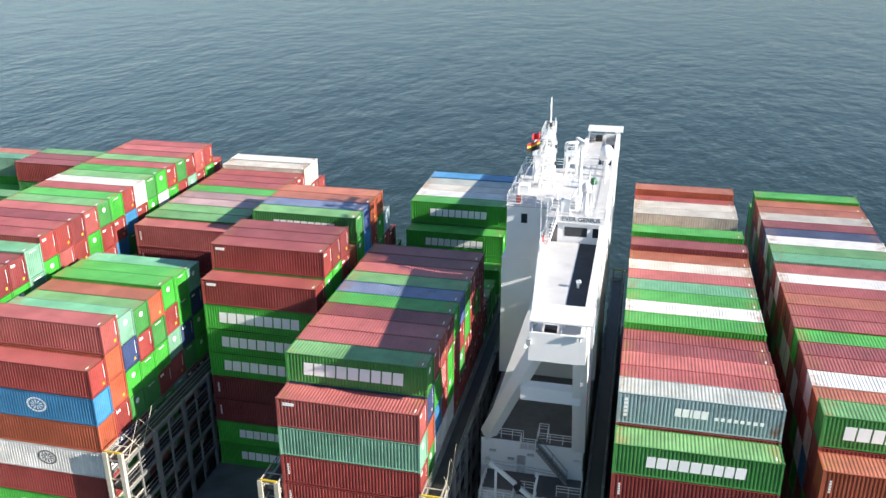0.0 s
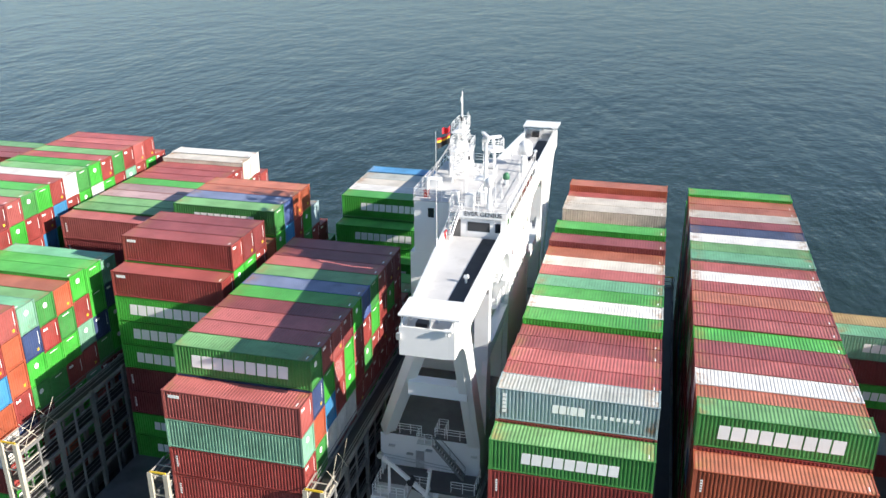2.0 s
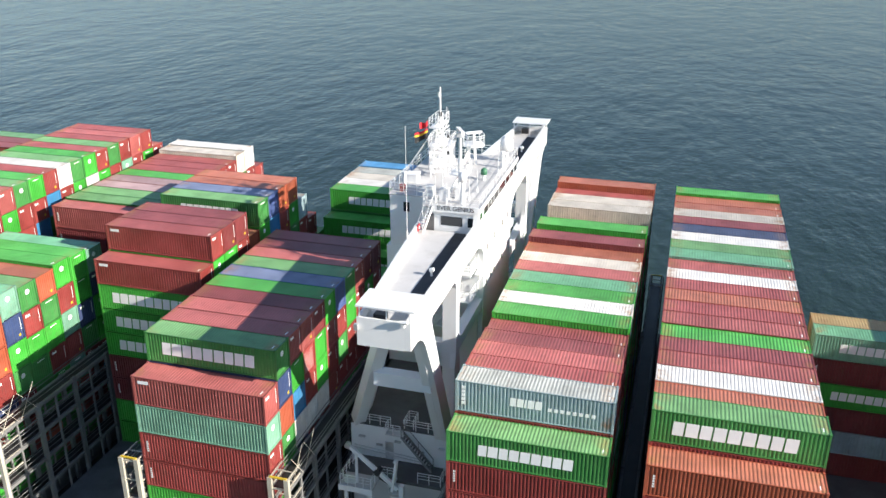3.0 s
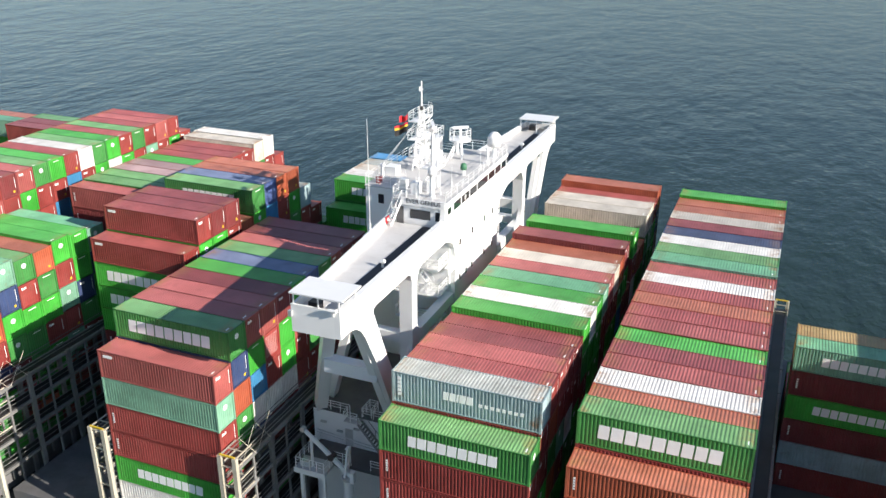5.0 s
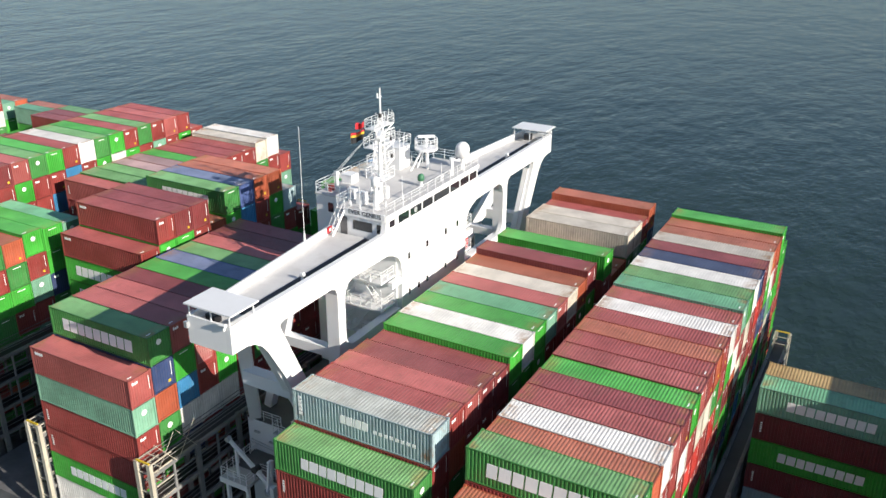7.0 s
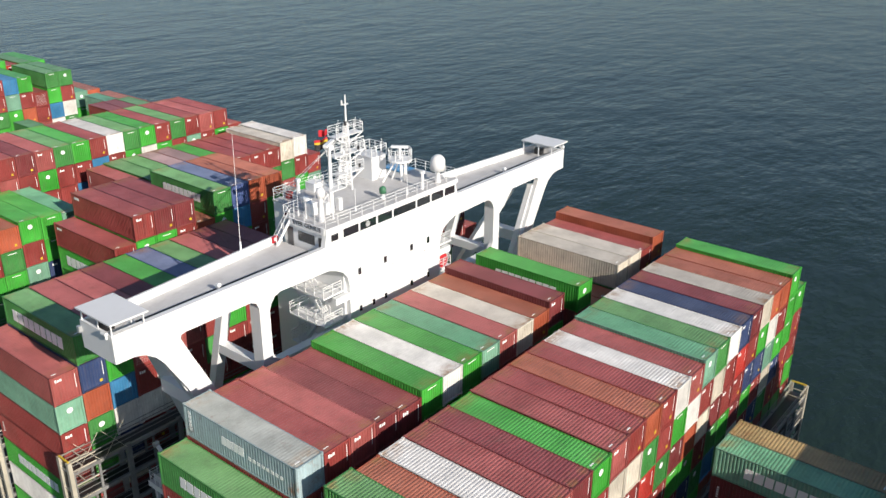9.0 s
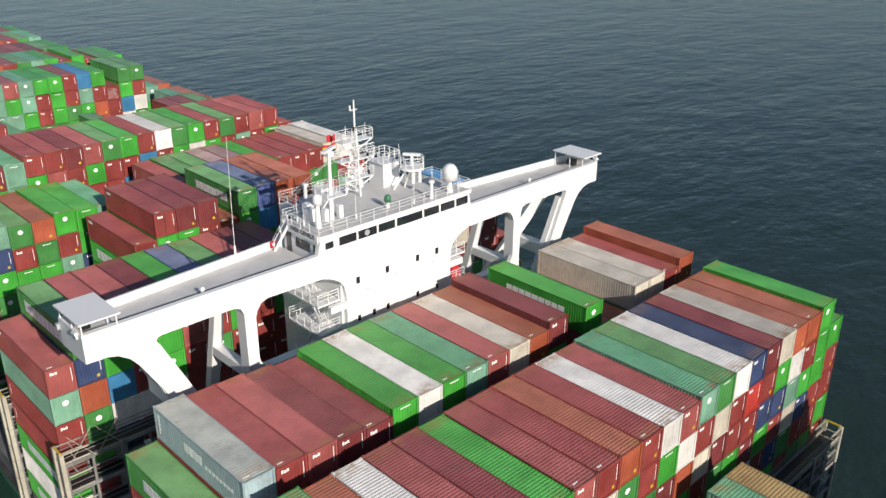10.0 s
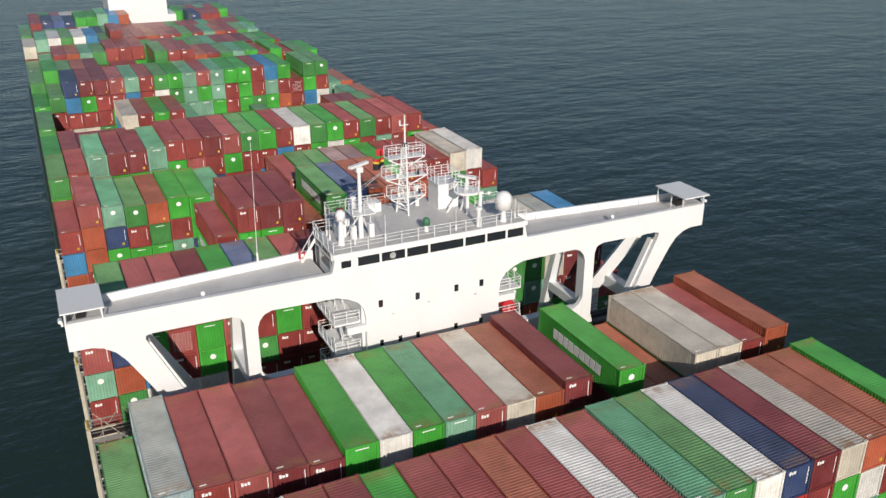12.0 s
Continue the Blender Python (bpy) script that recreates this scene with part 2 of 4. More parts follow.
def sheet(origin, u, v, inn, length, height, pitch, depth):
    """A corrugated sheet, ribs along v."""
    verts, faces = [], []
    o, u, v, inn = Vector(origin), Vector(u), Vector(v), Vector(inn)
    for s, d in rib_profile(length, pitch, depth):
        base = o + u * s + inn * d
        verts += [base, base + v * height]
    for i in range(len(verts) // 2 - 1):
        faces.append((2 * i, 2 * i + 2, 2 * i + 3, 2 * i + 1))
    return verts, faces


def pydata(name, chunks, mat):
    verts, faces = [], []
    for vs, fs in chunks:
        k = len(verts)
        verts += vs
        faces += [tuple(i + k for i in f) for f in fs]
    me = bpy.data.meshes.new(name)
    me.from_pydata([tuple(v) for v in verts], [], faces)
    me.materials.append(mat)
    me.update()
    return me


def brick(a, b):
    vs = [Vector((x, y, z)) for z in (a[2], b[2]) for y in (a[1], b[1]) for x in (a[0], b[0])]
    return vs, [(0, 2, 3, 1), (4, 5, 7, 6), (0, 1, 5, 4), (2, 6, 7, 3), (0, 4, 6, 2), (1, 3, 7, 5)]


def frame_chunks():
    out = []
    W, L, T = WIDE, LONG, TALL
    for x in (0, L - 0.16):
        for y in (0, W - 0.16):
            out.append(brick((x, y, 0.1), (x + 0.16, y + 0.16, T - 0.1)))
            out.append(brick((x - 0.012, y - 0.012, 0), (x + 0.178, y + 0.172, 0.118)))
            out.append(brick((x - 0.012, y - 0.012, T - 0.118), (x + 0.178, y + 0.172, T)))
    for y in (0, W - 0.08):
        out.append(brick((0.16, y, T - 0.11), (L - 0.16, y + 0.08, T - 0.045)))
        out.append(brick((0.16, y, 0.06), (L - 0.16, y + 0.08, 0.17)))
    for x in (0, L - 0.1):
        out.append(brick((x, 0.16, T - 0.14), (x + 0.1, W - 0.16, T - 0.045)))
        out.append(brick((x, 0.16, 0.06), (x + 0.1, W - 0.16, 0.17)))
    return out


def near_side():
    return [sheet((0.16, 0.03, 0.15), (1, 0, 0), (0, 0, 1), (0, 1, 0), LONG - 0.32, TALL - 0.25, RIB, 0.07)]


def far_side():
    return [sheet((0.16, WIDE - 0.03, 0.15), (1, 0, 0), (0, 0, 1), (0, -1, 0), LONG - 0.32, TALL - 0.25, RIB, 0.07)]


def roof_sheet():
    return [sheet((0.1, 0.08, TALL - 0.055), (1, 0, 0), (0, 1, 0), (0, 0, -1), LONG - 0.2, WIDE - 0.16, RIB, 0.024)]


def front_end():
    return [sheet((END, 0.16, 0.14), (0, 1, 0), (0, 0, 1), (-1, 0, 0), WIDE - 0.32, TALL - 0.25, 0.245, 0.045)]


def door_leaf():
    return [brick((0.03, 0.16, 0.15), (0.08, WIDE / 2 - 0.01, TALL - 0.13))]


def other_leaf():
    return [brick((0.03, WIDE / 2 + 0.01, 0.15), (0.08, WIDE - 0.16, TALL - 0.13))]


def floor_sheet():
    return [brick((0.1, 0.08, 0.05), (LONG - 0.1, WIDE - 0.08, 0.12))]


MESHES = {}


def container_mesh(piece, colour):
    key = (piece, colour)
    if key not in MESHES:
        make = {"frame": lambda: frame_chunks() + floor_sheet(), "near": near_side, "far": far_side, "roof": roof_sheet, "front": front_end, "door": door_leaf, "door2": other_leaf,
                "lite": lambda: frame_chunks() + floor_sheet() + near_side() + front_end() + [brick((0.05, 0.1, 0.1), (0.08, WIDE - 0.1, TALL - 0.1)), brick((0.1, WIDE - 0.09, 0.1), (LONG - 0.1, WIDE - 0.06, TALL - 0.1)), brick((0.1, 0.08, TALL - 0.09), (LONG - 0.1, WIDE - 0.08, TALL - 0.065))],
                "far_box": lambda: [brick((0, 0, 0.07), (LONG - 0.07, WIDE, TALL - 0.1)), brick((LONG - 0.07, 0, 0), (LONG, 0.14, TALL)), brick((LONG - 0.07, WIDE - 0.14, 0), (LONG, WIDE, TALL)), brick((LONG - 0.07, 0.14, TALL - 0.2), (LONG, WIDE - 0.14, TALL - 0.09)), brick((LONG - 0.07, 0.14, 0.08), (LONG, WIDE - 0.14, 0.18))],
                }[piece]
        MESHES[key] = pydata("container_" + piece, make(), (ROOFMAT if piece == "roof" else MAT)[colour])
    return MESHES[key]


LETTERS = []
at = 2.45
for w in (0.66, 0.74, 0.66, 0.72, 0.74, 0.72, 0.66, 0.66, 0.72):
    LETTERS.append((at, w))
    at += w + 0.11


BROAD = [(1.55 + (x - 2.45) * 1.2, w * 1.2) for x, w in LETTERS]


def slab(x0, x1, z0, z1):
    """A painted bar on the near long side, slightly slanted."""
    k = 0.06 * (z1 - z0)
    vs = [Vector((x, y, z)) for y in (0.012, 0.03) for x, z in ((x0, z0), (x1, z0), (x1 + k, z1), (x0 + k, z1))]
    return vs, [(0, 1, 2, 3), (7, 6, 5, 4), (0, 4, 5, 1), (1, 5, 6, 2), (2, 6, 7, 3), (3, 7, 4, 0)]


def mark_mesh(kind):
    """Plain painted shapes: bars for lettering, discs and patches for emblems."""
    if ("mark", kind) in MESHES:
        return MESHES[("mark", kind)]
    out = []
    if isinstance(kind, int):
        x, w = (LETTERS + BROAD)[kind]
        out = [slab(x, x + w, 0.97, 1.98) if kind < 9 else slab(x, x + w, 0.86, 2.06)]
    elif kind == "wide_bars":
        x = 4.3
        for w in (0.46, 0.5, 0.16, 0.5, 0.5):
            out.append(slab(x, x + w, 1.2, 1.95))
            x += w + 0.08
        x += 0.4
        for i in range(8):
            out.append(slab(x, x + 0.3, 1.2, 1.5))
            x += 0.47
        out += [slab(0.5, 0.78, 0.7 + i * 0.36, 0.98 + i * 0.36) for i in range(5)]
    elif kind == "corner":
        out += [slab(0.55, 1.55, TALL - 0.72, TALL - 0.42)]
    elif kind == "column":
        out += [slab(0.55, 0.72, 0.9 + i * 0.24, 1.06 + i * 0.24) for i in range(5)]
    elif kind in ("emblem", "dark_emblem"):
        for k in range(20):
            a, b = 2 * math.pi * k / 20, 2 * math.pi * (k + 0.85) / 20
            for r0, r1 in ((0.62, 0.78), (0.1, 0.5)):
                vs = [Vector((6.3 + math.cos(t) * r * 1.3, 0.016, 1.55 + math.sin(t) * r)) for t, r in ((a, r0), (b, r0), (b, r1), (a, r1))]
                if r0 > 0.3 or k % 2:
                    out.append((vs, [(0, 1, 2, 3)]))
    elif kind == "end_disc":
        ring = [Vector((END + 0.004, WIDE / 2 + 0.29 * math.cos(2 * math.pi * k / 14), 1.95 + 0.29 * math.sin(2 * math.pi * k / 14))) for k in range(14)]
        out.append((ring, [tuple(range(14))]))
    elif kind == "end_bars":
        out.append(brick((END - 0.03, 0.75, 2.46), (END + 0.004, 1.75, 2.54)))
    elif kind == "end_mark":
        for y0, y1, top in ((0.42, 0.58, 2.5), (0.63, 0.8, 2.42), (0.85, 1.02, 2.45)):
            out.append(brick((END - 0.03, y0, 2.2), (END + 0.006, y1, top)))
    elif kind == "end_stripe":
        out.append(brick((END - 0.03, WIDE - 0.32, 1.0), (END + 0.004, WIDE - 0.26, 2.4)))
    elif kind == "roof_label":
        out.append(brick((LONG - 0.55, 0.4, TALL - 0.08), (LONG - 0.46, 0.85, TALL - 0.05)))
    elif kind == "plate":
        out.append(brick((END - 0.03, WIDE - 0.72, 0.42), (END + 0.006, WIDE - 0.46, 0.7)))
    elif kind == "end_writing":
        pick = random.Random(4)
        for i in range(8):
            x = 0.3
            while x < 2.0:
                w = pick.uniform(0.05, 0.2)
                out.append(brick((END - 0.03, x, 0.4 + i * 0.27), (END + 0.004, x + w, 0.45 + i * 0.27)))
                x += w + 0.12
    MESHES[("mark", kind)] = pydata("painted_mark", out, {"plate": YELLOW, "dark_emblem": DECKDARK}.get(kind, PALE))
    return MESHES[("mark", kind)]


rng = random.Random(7)
PALETTE = "RRRRRDDPPOGGGGGGGgggggTTWBNLR"


JOINED = {"lower": [], "aft": []}


def container(colour, x, y, z, height, detail, bay, side_mark="", end_marks=()):
    words = COLOURS[colour][0]
    label = words + " corrugated steel shipping container stacked on deck"
    if side_mark in ("bars", "broad_bars", "wide_bars"):
        label = words + " corrugated shipping container with pale lettering on its side"
    elif side_mark in ("emblem", "dark_emblem"):
        label = words + " corrugated shipping container with a round painted emblem"
    root = new("shipping_container", container_mesh("frame" if detail == 2 else "lite", colour))
    root.location, root.scale = (x, y, z), (1, 1, height / TALL)
    tagged(root, label, "shipping container", "containers of " + bay)
    if detail == 2:
        for name, piece in (("side_wall", "near"), ("side_wall", "far"), ("roof", "roof"), ("end_wall", "front"), ("door", "door"), ("door", "door2")):
            part(name, container_mesh(piece, colour), None, root)
    if side_mark in ("bars", "broad_bars"):
        for i in range(9):
            part("letter_block", mark_mesh(i + (9 if side_mark == "broad_bars" else 0)), None, root, "pale painted block")
    elif side_mark:
        tagged(part("lettering", mark_mesh(side_mark), None, root, "dark painted emblem" if side_mark == "dark_emblem" else "pale painted lettering"), kind="stuff")
    for m in end_marks:
        ob = part("placard" if m == "plate" else "painted_mark", mark_mesh(m), None, root, "small yellow placard" if m == "plate" else "pale painted mark")
        if m == "end_writing":
            tagged(ob, kind="stuff")
    return root


def stack(bay, x, row, tops, spec, top_z, detail, full=2):
    """One stack of containers from the hatch cover up; spec names colours from the top down."""
    n = max(1, round((top_z - HATCH) / 2.86))
    h = (top_z - HATCH) / n
    y = ROW0 + PITCH * (row - 1)
    low = min(tops.get(row - 1, HATCH), top_z)
    for i in range(n):
        tail = spec[2 * i:2 * i + 2]
        colour = tail[0] if tail else rng.choice(PALETTE)
        flag = tail[1] if len(tail) > 1 else "."
        r = rng.random()
        z = HATCH + h * (n - 1 - i)
        open_side = z + h > low + 1.0
        single = detail == 2 and (i < full or (open_side and i < 8))
        side = {"E": "bars", "e": "broad_bars", "C": "wide_bars", "c": "corner", "v": "column", "o": "emblem", "q": "dark_emblem"}.get(flag, "")
        if not side and open_side and flag != "n":
            side = "bars" if colour in "Gg" else ("column" if colour in "RDPO" and r < 0.7 else "")
        ends = []
        if colour in "GgT":
            ends = ["end_disc"] if r < 0.45 else ["end_bars"]
        elif colour in "RDPAN":
            ends = (["end_mark"] if r < 0.6 else []) + ["end_stripe"]
        if r > 0.5 and colour in "RDPON":
            ends.append("plate")
        if flag == "w":
            ends = ["end_writing"]
        if i == 0 and (r * 10) % 1 < 0.7:
            ends = ends + ["roof_label"]
        if single:
            container(colour, x, y, z, h, detail, bay, side, ends)
        else:
            JOINED["lower" if detail else "aft"].append((colour, x, y, z, h, "lite" if detail and i < 5 else "far_box", ends if i < 5 else []))


def join_stacks():
    """The countless lower and far containers, as two joined meshes."""
    slots = list(COLOURS)
    paints = [HEAPMAT[c] for c in slots] + [HEAPROOF[c] for c in slots] + [PALE, YELLOW]
    for key, name, label in (("lower", "lower_tier_containers", "many corrugated containers of mixed colours in the lower tiers"), ("aft", "aft_deck_containers", "many stacked containers of mixed colours on the far aft deck")):
        verts, faces, index = [], [], []
        for colour, x, y, z, h, piece, marks in JOINED[key]:
            for src, paint_at in [(container_mesh(piece, colour), slots.index(colour))] + [(mark_mesh(m), len(paints) - (1 if m == "plate" else 2)) for m in marks]:
                k = len(verts)
                verts += [(v.co.x + x, v.co.y + y, v.co.z * h / TALL + z) for v in src.vertices]
                for p in src.polygons:
                    faces.append(tuple(i + k for i in p.vertices))
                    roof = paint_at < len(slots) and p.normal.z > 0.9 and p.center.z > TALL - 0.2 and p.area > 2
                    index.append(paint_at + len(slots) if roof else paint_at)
        me = bpy.data.meshes.new(name)
        me.from_pydata(verts, [], faces)
        for m in paints:
            me.materials.append(m)
        me.polygons.foreach_set("material_index", index)
        me.update()
        tagged(new(name, me), label, "containers", kind="stuff")


def bay(name, x, rows, detail, full=2):
    """rows: row number -> (top height, colours from the top down, each with a flag)."""
    build_hatch(x)
    tops = {r: v[0] for r, v in rows.items()}
    for r in sorted(rows):
        stack(name, x, r, tops, rows[r][1], rows[r][0], detail, full)


def spread(first, colours, z, flags=None):
    return {first + i: (z, c + ((flags or {}).get(first + i, "."))) for i, c in enumerate(colours)}


# the bay ahead of the bridge house
rows = {1: (39.4, "gER.R."), 2: (42.35, "YCR.R."), 3: (42.1, "R.O."), 4: (42.05, "P.R."), 5: (41.85, "D.R."), 6: (41.55, "D.R.")}
rows.update(spread(7, "GWGT", 42.12))
rows.update({11: (42.15, "P."), 12: (42.12, "B."), 13: (42.13, "O."), 14: (42.75, "D."), 15: (36.8, "R."), 16: (42.4, "GE"), 17: (39.2, "O."), 18: (39.2, "O."),
             19: (42.0, "B."), 20: (42.0, "B."), 21: (41.85, "R."), 22: (42.62, "O."), 23: (31.5, "R.")})
bay("the bay before the bridge", 1.4, rows, 2)
# the second bay ahead
rows = {1: (39.3, "OvR.R."), 2: (42.35, "geR.R."), 3: (41.9, "O.B.L."), 4: (41.95, "W.R.W."), 5: (42.0, "P.R.G."), 6: (42.0, "D.W.R."), 7: (41.9, "G.R.A."), 8: (42.0, "P.B.A."), 9: (42.0, "R.B.R."), 10: (42.0, "O.g.A."), 11: (42.0, "R.R.g."),
        12: (41.95, "W.G.D."), 13: (41.95, "P.W.O."), 14: (42.2, "T.R.B."), 15: (42.2, "g.B.D."), 16: (42.22, "W.R.R."), 17: (42.25, "N.A.R."), 18: (42.28, "D.R.N."), 19: (42.3, "B.G.N."), 20: (42.25, "O.W.T."), 21: (42.25, "O.R.G."), 22: (42.57, "G.G.G."), 23: (40.0, "G.R.R.")}
bay("the second bay before the bridge", 16.2, rows, 2, 3)
# the low bay ahead of that, and the tall one that shades it
bay("the low bay", 31.05, {13: (36.5, "TEDvGED.Y.R."), 14: (36.5, "K."), 15: (28, "R."), 16: (28, "R."), 17: (28, "G.")}, 2)
rows = spread(2, "RGRRGWRNGRRGTRRGWRG", 40.7)
rows.update({21: (31.5, "R."), 22: (31.5, "G.")})
bay("the forward bay", 45.8, rows, 0)
# the bay behind the bridge
rows = {1: (39.65, "PcT.RvRvGEW."), 2: (42.5, "geN.O.g."), 3: (42.5, "P.G.L.W."), 4: (42.5, "P.RwR.W."), 5: (42.5, "D.G.G.W."), 6: (42.5, "G.P.R.R."), 7: (42.5, "U.R.g.R."), 8: (42.5, "g.G.R.R."), 9: (42.5, "P.R.R.R."), 10: (42.5, "D.G.R.R."), 11: (42.5, "D.R.R.R."),
        12: (36.0, "D."), 13: (36.0, "g.g.g."), 14: (36, "G.g.g."), 15: (33, "g.g.g."), 16: (36, "G.g.g."), 17: (39.4, "GEGE"), 18: (42.35, "GE"), 19: (42.35, "W."), 20: (42.35, "B."), 21: (42.35, "Y."), 22: (42.45, "L."), 23: (36, "R.")}
bay("the bay behind the bridge", -25.92, rows, 2, 3)
# further aft
rows = {7: (42.3, "RcGeGeGeD.DvGE"), 8: (45.15, "RcG."), 9: (45.15, "D.G."), 10: (45.15, "D.R."), 11: (42.2, "OnP."), 12: (45.2, "gEG."), 13: (45.2, "U.L."), 14: (45.2, "O.R."), 15: (45.2, "O.G."), 16: (42.3, "Y.R."), 17: (39, "R."), 18: (36, "G.")}
bay("the second bay behind the bridge", -40.2, rows, 2)
rows = {1: (39.9, "RvLoOvWqR."), 2: (42.9, "PvO.O."), 3: (42.4, "T.N.G."), 4: (42.0, "g.R.G."), 5: (42.0, "O.g.G."), 6: (42.3, "G.R.T."), 7: (42.1, "G.G.N."), 8: (41.9, "T.N."), 9: (36, "N."), 10: (36, "R."), 11: (36, "R."), 12: (42.3, "PvDvR.")}
rows.update(spread(13, "ggFFGRRR", 42.5))
rows[21] = (43.05, "B.g.")
rows[22] = (43.2, "W.R.")
rows[23] = (40.0, "R.")
bay("the third bay behind the bridge", -55.3, rows, 2)
rows = spread(7, "RRDPgGRWgGRgRPR", 45.2)
for r, c in zip(range(7, 22), "GPRGRRLRGWGRTRG"):
    rows[r] = (45.2, rows[r][1] + c + ".")
rows.update({1: (42, "g.G."), 2: (42.5, "R.R."), 3: (44.4, "T.R."), 4: (44.4, "D.G."), 5: (44.4, "D.G."), 6: (44.6, "T.T."), 22: (42.6, "R.")})
bay("the fourth bay behind the bridge", -70.2, rows, 2, 1)
rows = {r: (36.5, rng.choice(PALETTE) + ".") for r in range(1, 24)}
rows.update({1: (41.0, "GnG."), 2: (41.5, "RwR."), 3: (41.0, "R."), 4: (41.0, "R."), 5: (41.0, "R."), 19: (43.0, "R."), 20: (43.0, "R."), 21: (43.0, "g."), 22: (42.0, "R."), 14: (42.6, "g.")})
bay("the fifth bay behind the bridge", -84.9, rows, 1)
rows = {r: (36.8, rng.choice(PALETTE) + ".") for r in range(1, 24)}
rows.update({1: (41.5, "g."), 6: (42.2, "B.L."), 7: (42.2, "R.G."), 8: (42.2, "G.R."), 9: (42.2, "R.G."), 10: (40.5, "T."), 22: (41.0, "T."), 23: (41.0, "O.")})
bay("the sixth bay behind the bridge", -99.8, rows, 1)
rows = {r: (45.3, c + "." + d + "." + e + ".") for r, c, d, e in zip(range(3, 19), "NDDPTRgGTPTGGRLG", "LGRRLRWgTGTRGRTR", "RRRGLRGRTTGRGgGO")}
rows.update({1: (41.5, "G.R.g."), 2: (43.0, "g.R.R."), 19: (42.2, "RwR."), 20: (45.3, "gEG.L."), 21: (45.3, "g.R.W."), 22: (41.0, "T."), 23: (41.0, "O.")})
bay("the seventh bay behind the bridge", -115.2, rows, 1)
# far aft: the tallest rows as they stand, bay by bay
FAR = (
    (-129.5, 45.6, "gGgODRRRGgRRORgTGRGAgG", {1: -2.9, 2: -0.9, 3: -1.2, 4: -1.2, 5: -1.2, 6: -2.9, 7: -2.2, 8: -2.2, 9: -3.2, 10: 1.2, 11: 1.1, 12: 1.1, 18: -0.6, 20: -1.0, 21: -0.8, 22: -0.8}),
    (-144.0, 45.0, "gTROTgRRRGRRGgTRRDgGTG", {1: -2.8, 2: -1.5, 7: 0.6, 8: 0.6, 9: 0.6, 21: -2.8, 22: -2.8}),
    (-158.5, 45.3, "BTWgWLgRRRORRgRTORgTGR", {1: -0.6, 2: 0.8, 3: 0.8, 4: 0.8, 5: 0.8, 6: 0.8, 7: -0.5, 8: 1.6, 21: -2.8, 22: -2.9}),
    (-173.0, 44.4, "gRTGRWNgRRORRGRRTORRGg", {1: -2.8, 22: -2.8}),
    (-187.7, 45.4, "gRNUNGGTLO......NRRATg", {1: -2.8, 3: 0.4, 4: 0.2, 6: 0.8, 7: 0.8, 8: 1.4, 9: 1.0, 10: 1.0, 20: -2.8, 21: -2.8, 22: -5}),
    (-202.4, 44.4, "TRGRWBRRG....RRGgRTRGR", {1: -2.8, 22: -2.8}),
)
for x, z, tints, steps in FAR:
    rows = {i + 1: (z + 0.25 + steps.get(i + 1, 0), c + "." + rng.choice(PALETTE) + ".") for i, c in enumerate(tints) if c != "."}
    bay("the far aft bays", x, rows, 0)
join_stacks()


# ---- the bridge across the ship ----
FRONT, ROOF = -1.45, 49.55


def mirrored(outline):
    return [(2 * MID - y, z) for y, z in outline[::-1]]


def run_bar(pts, z, w):
    """One unbroken square bar along points in x and y."""
    bm = B()
    closed = pts[0] == pts[-1]
    p = [Vector((x, y, 0)) for x, y in (pts[:-1] if closed else pts)]
    k = len(p)
    rings = []
    for i in range(k):
        a = (p[i] - p[i - 1]).normalized() if closed or i else None
        b = (p[(i + 1) % k] - p[i]).normalized() if closed or i < k - 1 else None
        d = ((a or b) + (b or a)).normalized()
        n = Vector((-d.y, d.x, 0)) * w / 2
        rings.append([bm.verts.new((p[i].x + n.x * s, p[i].y + n.y * s, z + h * w / 2)) for s, h in ((-1, -1), (1, -1), (1, 1), (-1, 1))])
    for i in range(k if closed else k - 1):
        a, b = rings[i], rings[(i + 1) % k]
        for j in range(4):
            bm.faces.new((a[j], a[(j + 1) % 4], b[(j + 1) % 4], b[j]))
    if not closed:
        bm.faces.new(rings[0]), bm.faces.new(rings[-1][::-1])
    return bm


def fence(name, pts, base, height, parent, mat=WHITE, step=1.5, r=0.05):
    """A handrail along points in x and y: each rail and each post a part of it."""
    posts = []
    for (x0, y0), (x1, y1) in zip(pts, pts[1:]):
        n = max(1, round(math.hypot(x1 - x0, y1 - y0) / step))
        posts += [(x0 + (x1 - x0) * i / n, y0 + (y1 - y0) * i / n) for i in range(n)]
    if pts[-1] != pts[0]:
        posts.append(pts[-1])
    ob = part(name, run_bar(pts, base + height, r), mat, parent)
    for k in (0.45, 0.75):
        part("rail", run_bar(pts, base + height * k, r * 0.8), mat, ob)
    key = ("post", height, r, mat.name)
    if key not in MESHES:
        MESHES[key] = mesh_of("railing_post", beam(B(), (0, 0, 0), (0, 0, height), r * 1.15), mat)
    for x, y in posts:
        p = part("post", MESHES[key], None, ob)
        p.location = (x, y, base)
    return ob


